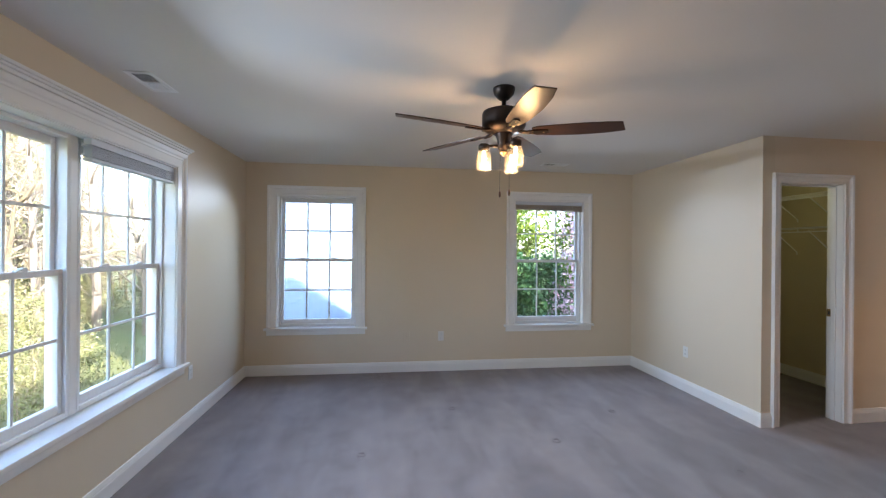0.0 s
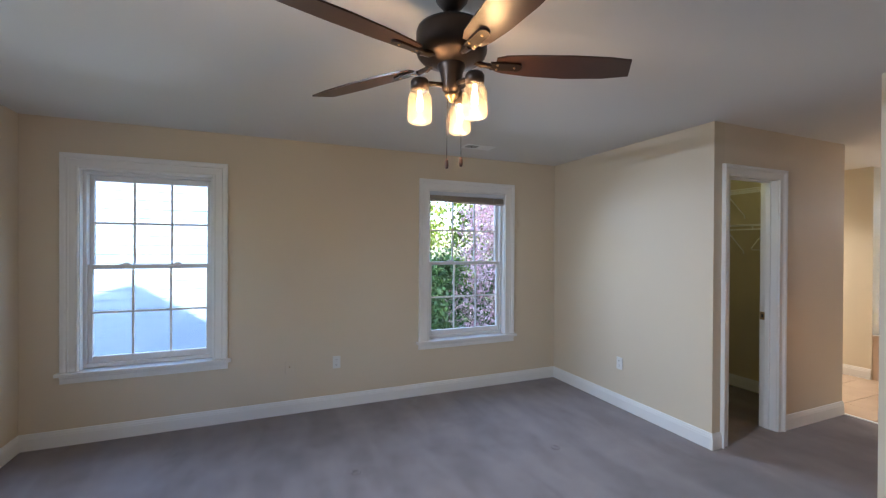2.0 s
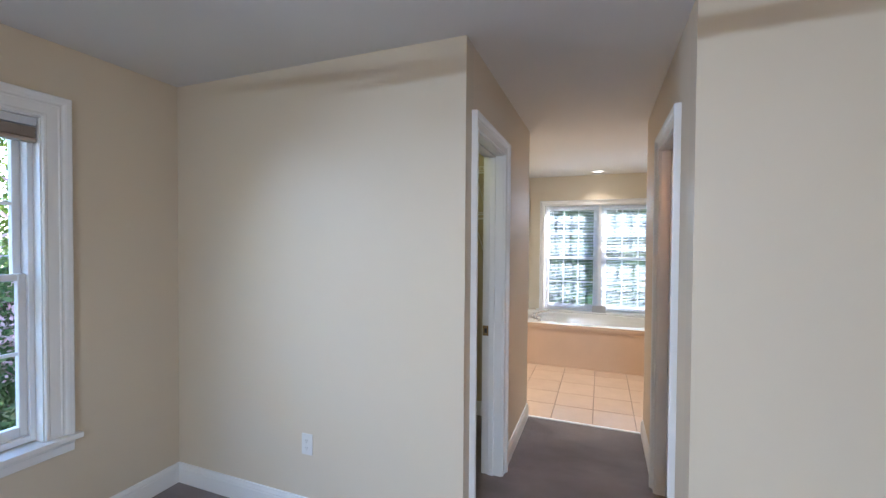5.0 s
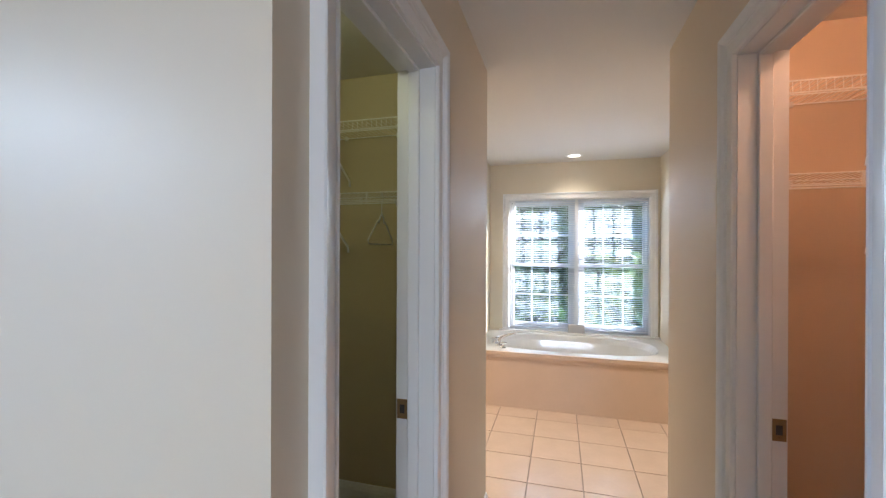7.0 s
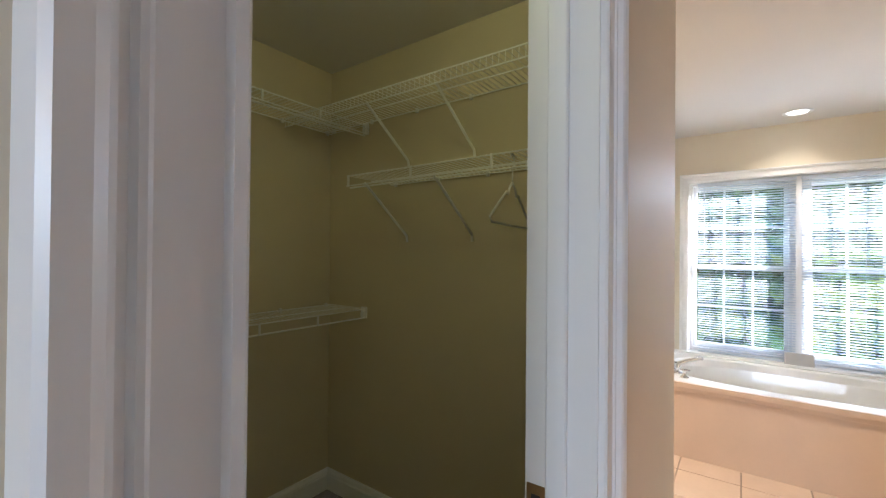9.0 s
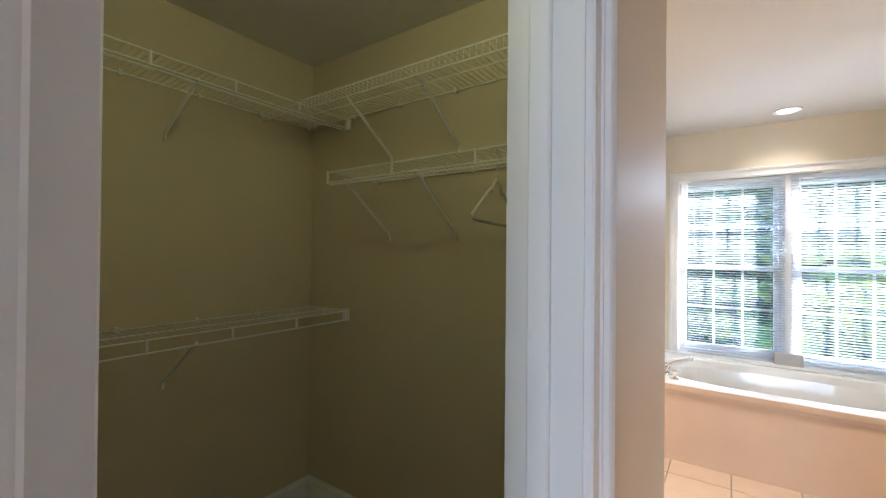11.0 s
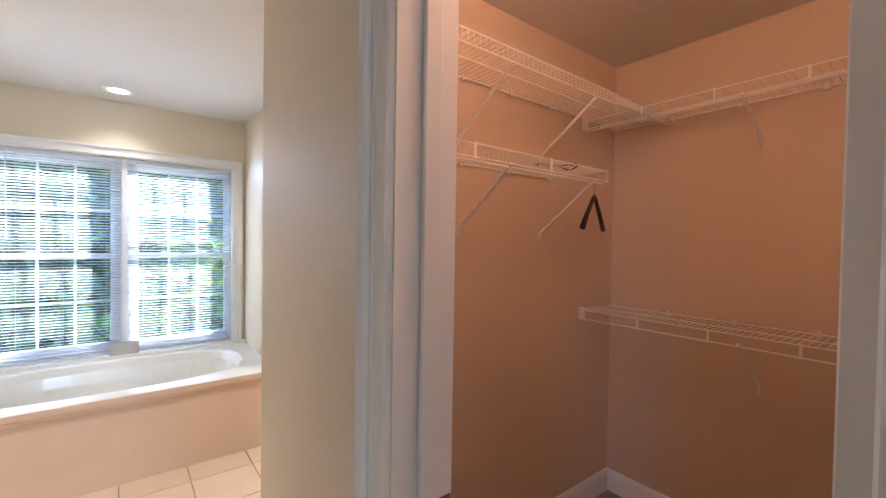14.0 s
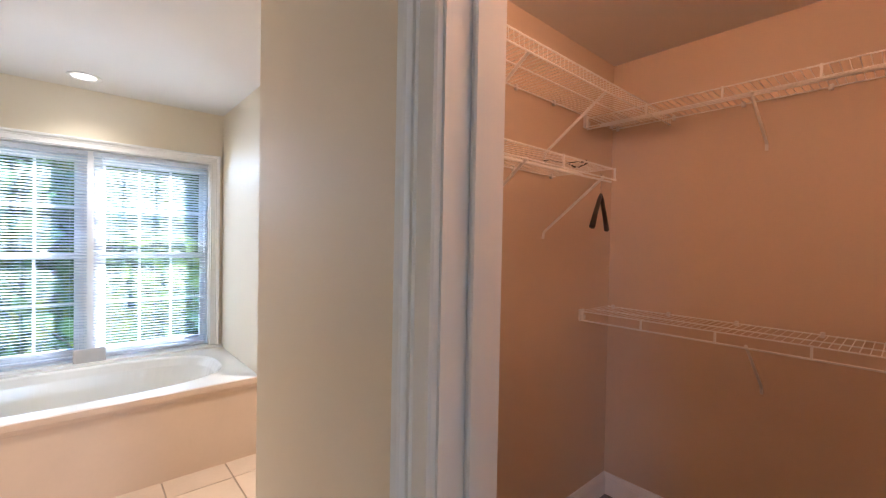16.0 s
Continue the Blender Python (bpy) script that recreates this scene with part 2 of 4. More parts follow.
def tube(bm, pts, r, n=8, r1=None):
    """A round bar along points; r to r1."""
    pts = [Vector(p) for p in pts]
    rings = []
    for i, p in enumerate(pts):
        a = pts[max(i - 1, 0)]
        b = pts[min(i + 1, len(pts) - 1)]
        d = (b - a).normalized()
        s = d.cross(Vector((0, 0, 1)))
        if s.length < 1e-3:
            s = d.cross(Vector((0, 1, 0)))
        s.normalize()
        u = s.cross(d)
        rr = r if r1 is None else r + (r1 - r) * i / (len(pts) - 1)
        rings.append([bm.verts.new(p + rr * (math.cos(2 * math.pi * k / n) * s + math.sin(2 * math.pi * k / n) * u)) for k in range(n)])
    for a, b in zip(rings, rings[1:]):
        for k in range(n):
            bm.faces.new((a[k], a[(k + 1) % n], b[(k + 1) % n], b[k]))
    bm.faces.new(list(reversed(rings[0])))
    bm.faces.new(rings[-1])
    return bm


def lathe(bm, prof, n=32, center=(0, 0, 0)):
    """A turned shape: prof is (radius, z) from the bottom up."""
    c = Vector(center)
    rings = []
    for r, z in prof:
        if r < 1e-5:
            rings.append([bm.verts.new(c + Vector((0, 0, z)))])
        else:
            rings.append([bm.verts.new(c + Vector((r * math.cos(2 * math.pi * k / n), r * math.sin(2 * math.pi * k / n), z))) for k in range(n)])
    for a, b in zip(rings, rings[1:]):
        for k in range(n):
            j = (k + 1) % n
            if len(a) == 1 and len(b) == 1:
                continue
            if len(a) == 1:
                bm.faces.new((a[0], b[j], b[k]))
            elif len(b) == 1:
                bm.faces.new((a[k], a[j], b[0]))
            else:
                bm.faces.new((a[k], a[j], b[j], b[k]))
    return bm


def mesh_of(bm, name, mat, smooth=False):
    me = bpy.data.meshes.new(name)
    bmesh.ops.recalc_face_normals(bm, faces=list(bm.faces))
    bm.to_mesh(me)
    bm.free()
    for m in (mat if isinstance(mat, (list, tuple)) else [mat]):
        me.materials.append(m)
    if smooth:
        for p in me.polygons:
            p.use_smooth = True
    return me


def part(name, bm, mat, parent=None, label="", smooth=False):
    ob = new(name, mesh_of(bm, name, mat, smooth))
    if parent is not None:
        ob.parent = parent
    if label:
        tagged(ob, label)
    return ob


def piece(name, me, parent, loc):
    ob = new(name, me)
    ob.parent = parent
    ob.location = loc
    return ob


def thing(name, m, label, category, group="", kind=""):
    ob = new(name)
    ob.matrix_basis = m
    ob.empty_display_size = 0.1
    return tagged(ob, label, category, group, kind)


def wall(name, axis, p0, p1, a0, a1, openings, m0, m1, label, z0=0.0, z1=2.44):
    """A wall from p0 to p1 across (along axis 'x' or 'y') and a0 to a1 along, with openings (a0, a1, z0, z1) through it.
    m0 is the paint on the p0 face, the ends and in the openings, m1 on the p1 face."""
    us = sorted({a0, a1, *[o[0] for o in openings], *[o[1] for o in openings]})
    zs = sorted({z0, z1, *[o[2] for o in openings], *[o[3] for o in openings]})

    def solid(i, j):
        if not (0 <= i < len(us) - 1 and 0 <= j < len(zs) - 1):
            return False
        u, z = (us[i] + us[i + 1]) / 2, (zs[j] + zs[j + 1]) / 2
        return not any(o[0] < u < o[1] and o[2] < z < o[3] for o in openings)

    bm = bmesh.new()
    cache = {}

    def vert(p, u, z):
        key = (round(p, 5), round(u, 5), round(z, 5))
        if key not in cache:
            cache[key] = bm.verts.new((p, u, z) if axis == "x" else (u, p, z))
        return cache[key]

    for i in range(len(us) - 1):
        for j in range(len(zs) - 1):
            if not solid(i, j):
                continue
            ua, ub, za, zb = us[i], us[i + 1], zs[j], zs[j + 1]
            bm.faces.new([vert(p0, ua, za), vert(p0, ub, za), vert(p0, ub, zb), vert(p0, ua, zb)]).material_index = 0
            bm.faces.new([vert(p1, ua, za), vert(p1, ub, za), vert(p1, ub, zb), vert(p1, ua, zb)]).material_index = 1
            for di, dj, q in ((-1, 0, ((ua, za), (ua, zb))), (1, 0, ((ub, za), (ub, zb))), (0, -1, ((ua, za), (ub, za))), (0, 1, ((ua, zb), (ub, zb)))):
                if not solid(i + di, j + dj):
                    bm.faces.new([vert(p0, *q[0]), vert(p0, *q[1]), vert(p1, *q[1]), vert(p1, *q[0])]).material_index = 0
    return tagged(part(name, bm, [m0, m1]), label, "wall", kind="structure")


# profile of the door and window casings: (across from the opening, proud of the wall)
CASING = ((0.000, 0.000), (0.000, 0.010), (0.004, 0.014), (0.012, 0.014), (0.015, 0.010), (0.052, 0.013), (0.056, 0.017), (0.060, 0.017), (0.063, 0.014),
          (0.068, 0.016), (0.074, 0.024), (0.080, 0.027), (0.094, 0.030), (0.098, 0.027), (0.100, 0.000))


def casing(bm, u0, u1, z0, z1, closed=False, width=0.1, deep=1.0):
    """A mitred moulding round an opening in the local plane y = 0, proud towards -y. Three sides, or four when closed."""
    k = width / 0.1
    rows = []
    for w, d in CASING:
        w *= k
        p = [(u0 - w, z0 - (w if closed else 0)), (u0 - w, z1 + w), (u1 + w, z1 + w), (u1 + w, z0 - (w if closed else 0))]
        rows.append([bm.verts.new((u, -d * deep, z)) for u, z in p])
    for a, b in zip(rows, rows[1:]):
        for i in range(4 if closed else 3):
            j = (i + 1) % 4
            bm.faces.new((a[i], a[j], b[j], b[i]))
    if not closed:
        for i in (0, 3):
            bm.faces.new([r[i] for r in rows])
    return bm


BASE = ((0.0, 0.0), (0.016, 0.0), (0.016, 0.084), (0.013, 0.090), (0.014, 0.096), (0.009, 0.108), (0.007, 0.117), (0.0, 0.120))


def baseboard(ends, label="white painted wooden baseboard with a moulded top", mat=None):
    """A moulded skirting along the foot of a wall from a to b; it stands to the left of the way a to b. Mitred by d at its ends."""
    (ax, ay, ea), (bx, by, eb) = ends
    a, b = Vector((ax, ay, 0)), Vector((bx, by, 0))
    d = (b - a).normalized()
    nrm = Vector((-d.y, d.x, 0))
    bm = bmesh.new()
    ra = [bm.verts.new(a + nrm * p + d * p * ea + Vector((0, 0, z))) for p, z in BASE]
    rb = [bm.verts.new(b + nrm * p - d * p * eb + Vector((0, 0, z))) for p, z in BASE]
    for i in range(len(BASE)):
        j = (i + 1) % len(BASE)
        bm.faces.new((ra[i], ra[j], rb[j], rb[i]))
    bm.faces.new(ra)
    bm.faces.new(list(reversed(rb)))
    return tagged(part("baseboard", bm, mat or M_TRIM), label, "baseboard", kind="structure")


# ---- the plan, in metres ----
CEIL = 2.44
XW, YN, XE = -1.60, 4.950, 3.112         # bedroom: west, north and east walls
YS = -1.70                               # bedroom: south wall, behind the walker
HN, HS, HX = 3.087, 2.182, 4.870          # hall: north and south walls, its end at the bathroom
CX, AY, BY = 4.755, 4.862, 0.296         # closets: far wall, back of the north one, back of the south one
TX, TN, TS, BX = 6.43, 3.495, 1.680, 7.445  # bath: tub front, alcove sides, window wall
DA = (3.266, 3.910)                      # door openings
DB = (3.478, 4.074)
DH = 2.068
W1, W2, WW = -0.808, 2.005, 0.900        # bedroom windows in the north wall: middles and width
SILL, HEAD = 0.545, 2.08
BIG0, BIG1 = 1.60, 3.42
BW0, BW1, BWZ0, BWZ1 = 1.766, 3.282, 0.530, 2.036

bedroom_walls = "cream painted plaster wall with a satin finish"
wall("wall_west", "x", XW, XW - 0.17, YS, YN, [(BIG0, BIG1, SILL - 0.027, HEAD)], M_WALL, M_SIDING, bedroom_walls)
wall("wall_north", "y", YN, YN + 0.17, XW - 0.17, XE + 0.058, [(W1 - WW / 2, W1 + WW / 2, SILL - 0.027, HEAD), (W2 - WW / 2, W2 + WW / 2, SILL - 0.027, HEAD)], M_WALL, M_SIDING, bedroom_walls)
wall("wall_south", "y", YS, YS - 0.12, XW - 0.17, XE + 0.115, [], M_WALL, M_SIDING, bedroom_walls)
wall("wall_east", "x", XE, XE + 0.115, HN, YN, [], M_WALL, M_OLIVE, bedroom_walls)
wall("wall_east_south", "x", XE, XE + 0.115, YS, HS, [], M_WALL, M_CLOSET_LAMPLIT, bedroom_walls)
wall("wall_hall_north", "y", HN, HN + 0.13, XE + 0.115, HX, [(*DA, 0, DH)], M_HALL, M_OLIVE, "warm beige satin painted hall wall beside the closet door")
wall("wall_hall_south", "y", HS, HS - 0.13, XE + 0.115, HX, [(*DB, 0, DH)], M_HALL, M_CLOSET_LAMPLIT, "warm beige satin painted hall wall beside the closet door")
wall("wall_closet_north_far", "x", HX, CX, HN + 0.13, AY + 0.23, [], M_BATH, M_OLIVE, "beige painted closet wall behind white wire shelves")
wall("wall_closet_south_far", "x", HX, CX, BY - 0.12, HS - 0.13, [], M_BATH, M_CLOSET_LAMPLIT, "beige painted closet wall, lamp warmth in its colour, behind white wire shelves")
wall("wall_closet_north_back", "y", AY, AY + 0.23, XE + 0.115, CX, [], M_OLIVE, M_SIDING, "beige painted back wall of the closet")
wall("wall_closet_south_back", "y", BY, BY - 0.12, XE + 0.115, CX, [], M_CLOSET_LAMPLIT, M_BATH, "beige painted back wall of the closet, lamp warmth in its colour")
wall("wall_bath_north", "y", AY, AY + 0.23, HX, TX + 0.115, [], M_BATH, M_SIDING, "cream painted bathroom wall")
wall("wall_bath_south", "y", -0.60, -0.72, XE + 0.115, BX + 0.17, [], M_BATH, M_SIDING, "cream painted bathroom wall")
wall("wall_bath_corner", "x", HX, CX, -0.60, BY - 0.12, [], M_BATH, M_BATH, "cream painted bathroom wall")
wall("wall_bath_east", "x", TX, TX + 0.115, TN + 0.115, AY, [], M_BATH, M_SIDING, "cream painted bathroom wall beside the tub")
wall("wall_alcove_north", "y", TN, TN + 0.115, TX, BX + 0.17, [], M_BATH, M_BATH, "cream painted side wall of the tub alcove")
wall("wall_alcove_south", "y", TS, TS - 0.115, TX, BX + 0.17, [], M_BATH, M_BATH, "cream painted side wall of the tub alcove")
wall("wall_alcove_window", "x", BX, BX + 0.17, TS, TN, [(BW0, BW1, BWZ0 - 0.027, BWZ1)], M_BATH, M_SIDING, "cream painted wall round the bathroom window")
wall("wall_bath_beside", "x", TX, TX + 0.115, -0.60, 0.72, [], M_BATH, M_SIDING, "warm beige painted bathroom wall beside the tub")
wall("wall_recess_side", "y", 0.72, 0.605, TX + 0.115, 7.02, [], M_BATH, M_SIDING, "warm beige painted side wall of the linen recess")
wall("wall_recess_back", "x", 7.02, 7.135, 0.605, TS - 0.115, [], M_BATH, M_SIDING, "warm beige painted back wall of the linen recess")
X0, X1, Y0, Y1 = XW - 0.17, BX + 0.17, YS - 0.12, YN + 0.17
tagged(part("ceiling", boxes((X0, X1, Y0, Y1, CEIL, CEIL + 0.14)), M_CEIL), "off-white painted plaster ceiling", "ceiling", kind="structure")
tagged(part("floor", boxes((X0, HX + 0.02, Y0, Y1, -0.12, 0.0)), M_CARPET), "mauve-grey cut-pile carpet with brushed streaks", "floor", kind="structure")
floor_bath = tagged(part("floor_bath", boxes((HX + 0.02, X1, Y0, Y1, -0.12, -0.006)), M_GROUT), "square beige ceramic floor tiles with dark grout", "floor", kind="structure")
tagged(part("trim", soft(boxes((HX + 0.004, HX + 0.034, HS, HN, -0.01, 0.006)), 0.003), M_TRIM), "thin pale threshold strip between carpet and tile", "threshold", kind="structure")
# lower storey, so that the house stands on the ground
tagged(part("wall_lower_storey", boxes((X0, X1, Y0, Y1, -3.0, -0.12)), M_SIDING), "white lap-sided lower storey of the house", "wall", kind="structure")

# skirtings
CW = 0.066
baseboard(((XE, YN, 1), (XW, YN, 1)), mat=M_TRIM)
baseboard(((XW, YN, 1), (XW, YS, 1)))
baseboard(((XE, HN, -1), (XE, YN, 1)))
baseboard(((DA[0] - CW, HN, 0), (XE, HN, -1)))
baseboard(((HX, HN, 0), (DA[1] + CW, HN, 0)))
baseboard(((DB[1] + CW, HS, 0), (HX, HS, 0)))
baseboard(((XE, HS, -1), (DB[0] - CW, HS, 0)))
baseboard(((XE, YS, 1), (XE, HS, -1)))
baseboard(((XW, YS, 1), (XE, YS, 1)))
baseboard(((CX, HN + 0.13, 1), (CX, AY, 1)))
baseboard(((CX, AY, 1), (XE + 0.115, AY, 1)))
baseboard(((XE + 0.115, AY, 1), (XE + 0.115, HN + 0.13, 1)))
baseboard(((CX, BY, 1), (CX, HS - 0.13, 1)))
baseboard(((XE + 0.115, BY, 1), (CX, BY, 1)))
baseboard(((XE + 0.115, HS - 0.13, 1), (XE + 0.115, BY, 1)))
baseboard(((TX, -0.60, 1), (TX, 0.72, 0)))
baseboard(((TX, TS - 0.115, -1), (TX, TS - 0.005, 0)))
baseboard(((7.02, TS - 0.115, 1), (TX, TS - 0.115, -1)))
baseboard(((7.02, 0.72, 1), (7.02, TS - 0.115, 1)))
baseboard(((TX, TN + 0.005, 0), (TX, AY, 1)))


# ---- windows ----
def sash(parent, name, u0, u1, z0, z1, d, cols=3, rows=2, stile=0.030, meet=0):
    """A sash frame with its pane and thin muntins, its room face at depth d."""
    t = 0.034
    b0 = 0.05 if meet <= 0 else 0.032
    b1 = 0.045 if meet >= 0 else 0.032
    bm = boxes((u0, u0 + stile, d, d + t, z0, z1), (u1 - stile, u1, d, d + t, z0, z1),
               (u0 + stile, u1 - stile, d + 0.001, d + t - 0.001, z0, z0 + b0), (u0 + stile, u1 - stile, d + 0.001, d + t - 0.001, z1 - b1, z1))
    s = part(name, soft(bm, 0.003, 1), M_VINYL, parent)
    a, b, c, e = u0 + stile, u1 - stile, z0 + b0, z1 - b1
    g = part("pane", boxes((a, b, d + 0.020, d + 0.023, c, e)), M_GLASS, s, "clear glass pane")
    g.visible_shadow = False
    for i in range(1, cols):
        u = a + (b - a) * i / cols
        part("muntin", boxes((u - 0.008, u + 0.008, d + 0.008, d + 0.019, c, e)), M_VINYL, s)
    for i in range(1, rows):
        z = c + (e - c) * i / rows
        part("muntin", boxes((a, b, d + 0.007, d + 0.0185, z - 0.008, z + 0.008)), M_VINYL, s)
    return s


def unit(parent, u0, u1, z0, z1, meet, d=0.065):
    """One double-hung unit: frame, two sashes, sash locks."""
    f = 0.022
    bm = boxes((u0, u0 + f, d - 0.01, d + 0.095, z0, z1), (u1 - f, u1, d - 0.01, d + 0.095, z0, z1), (u0 + f, u1 - f, d - 0.01, d + 0.095, z1 - f, z1), (u0 + f, u1 - f, d - 0.01, d + 0.095, z0, z0 + 0.03))
    part("window_frame", soft(bm, 0.002, 1), M_VINYL, parent)
    sash(parent, "upper_sash", u0 + f, u1 - f, meet - 0.018, z1 - f, d + 0.048, meet=1)
    low = sash(parent, "lower_sash", u0 + f, u1 - f, z0 + 0.03, meet + 0.018, d + 0.008, meet=-1)
    for k in (0.3, 0.7):
        u = u0 + (u1 - u0) * k
        part("sash_lock", soft(boxes((u - 0.03, u + 0.03, d + 0.010, d + 0.034, meet + 0.018, meet + 0.027), (u - 0.012, u + 0.02, d + 0.004, d + 0.03, meet + 0.027, meet + 0.036)), 0.002, 1), M_VINYL, low)


def window(name, m, w, z0, z1, meet, label, units=1, mull=0.09, cap=False, cw=0.1, horn=0.02, back=0.012, deep=0.065):
    """A window in its opening of width w; local x along the wall, y out of doors, z up; m at the middle of the opening at the wall's face."""
    win = thing(name, m, label, "window", kind="structure")
    h = w / 2
    # lining of the opening
    q = deep - 0.005
    lin = boxes((-h, -h + 0.012, 0.0, q, z0, z1), (h - 0.012, h, 0.0, q, z0, z1), (-h + 0.012, h - 0.012, 0.0, q, z1 - 0.012, z1))
    part("jamb_lining", lin, M_TRIM, win)
    bm = bmesh.new()
    casing(bm, -h + 0.006, h - 0.006, z0 + 0.002, z1 - 0.006, width=cw)
    part("casing", bm, M_TRIM, win)
    if cap:
        bm = bmesh.new()
        q = h + cw - 0.006
        for dz0, dz1, pr in ((0.0, 0.018, 0.036), (0.018, 0.030, 0.048), (0.030, 0.046, 0.062)):
            box(bm, -q - pr + 0.03, q + pr - 0.03, -pr, 0.0, z1 + cw - 0.006 + dz0, z1 + cw - 0.006 + dz1)
        part("head_cap", soft(bm, 0.003, 1), M_TRIM, win)
    st = boxes((-h - cw - horn, h + cw + horn, -0.045, 0.0, z0 - 0.026, z0), (-h + 0.001, h - 0.001, -0.02, 0.165, z0 - 0.0255, z0 - 0.001))
    part("window_sill", soft(st, 0.004, 2), M_TRIM, win)
    bm = boxes((-h - cw + 0.004, h + cw - 0.004, -0.014, 0.0, z0 - 0.085, z0 - 0.026), (-h - cw + 0.004, h + cw - 0.004, -0.022, 0.0, z0 - 0.044, z0 - 0.026))
    part("apron", soft(bm, 0.003, 1), M_TRIM, win)
    uw = (w - 0.024 - mull * (units - 1)) / units
    for i in range(units):
        u0 = -h + 0.012 + i * (uw + mull)
        unit(win, u0, u0 + uw, z0 + 0.004, z1 - 0.013, meet, deep)
        if i:
            part("mullion", soft(boxes((u0 - mull, u0, back, 0.16, z0 + 0.002, z1 - 0.012)), 0.004, 1), M_TRIM, win)
    return win


MEET = 1.325
window_fill_lamp(pose(W1, YN + 0.006, HEAD - 0.032, -60, 0, 0), WW - 0.06, 0.8, 0.026)
window_fill_lamp(pose(XW - 0.006, (BIG0 + 2.42) / 2, HEAD - 0.032, -66, 0, 90), 2.42 - BIG0 - 0.08, 1.9, 0.03)
window_fill_lamp(pose(BX - 0.012, (BW0 + BW1) / 2, BWZ1 - 0.03, -75, 0, -90), BW1 - BW0 - 0.1, 0.27, 0.026)
window_fill_lamp(pose(W2, YN + 0.006, HEAD - 0.032, -60, 0, 0), WW - 0.06, 0.95, 0.026)
window("window_1", pose(W1, YN, 0), WW, SILL, HEAD, MEET, "white double-hung window with thin muntins, bare of blinds", cw=0.11)
window("window_2", pose(W2, YN, 0), WW, SILL, HEAD, MEET, "white double-hung window with its blind drawn up", cw=0.11)
window("window_3", pose(XW, (BIG0 + BIG1) / 2, 0, 0, 0, 90), BIG1 - BIG0, SILL, HEAD, MEET, "wide twin double-hung window with a moulded head", units=2, cap=True, cw=0.122, mull=0.055, back=0.085, deep=0.095)
window("window_4", pose(BX, (BW0 + BW1) / 2, 0, 0, 0, -90), BW1 - BW0, BWZ0, BWZ1, 1.275, "white twin bathroom window above the tub", units=2, cw=0.068, mull=0.07, horn=0.03, back=0.05)


def raised_blind(m, w, drop, mat, label, tilt=0.0):
    """A blind drawn right up: head rail, a stack of slats and the bottom rail."""
    b = thing("window_blind", m, label, "blind")
    h = w / 2
    part("head_rail", soft(boxes((-h, h, 0.004, 0.044, -0.038, 0.0)), 0.003), M_SLAT, b)
    n = int(drop / 0.0042)
    me = mesh_of(soft(boxes((-h + 0.004, h - 0.004, 0.002, 0.048, -0.0014, 0.0014)), 0.0008, 1), "slat", mat)
    for i in range(n):
        s = piece("slat", me, b, (random.uniform(-0.002, 0.002), random.uniform(-0.001, 0.002), -0.044 - i * 0.0042))
        s.rotation_euler = (0, tilt * (0.4 + 0.6 * i / n) + random.uniform(-0.0006, 0.0006), 0)
    r = part("bottom_rail", soft(boxes((-h + 0.002, h - 0.002, 0.0, 0.05, -0.018, 0.0)), 0.004), mat, b)
    r.location, r.rotation_euler = (0, 0, -0.046 - n * 0.0042), (0, tilt, 0)
    for u in (-h * 0.7, h * 0.7):
        part("cord", tube(bmesh.new(), [(u, 0.001, -0.04), (u, 0.0, -0.05 - n * 0.0042)], 0.0012, 5), M_SLAT, b)
    return b


raised_blind(pose(W2, YN + 0.008, HEAD - 0.014), WW - 0.03, 0.045, M_TAUPE, "taupe slatted blind drawn up to the window head", tilt=0.018)
raised_blind(pose(XW - 0.008, (BIG1 + 2.51) / 2, HEAD - 0.014, 0, 0, 90), BIG1 - 2.51 - 0.03, 0.06, M_SLAT, "white slatted blind drawn up to the window head", tilt=-0.01)


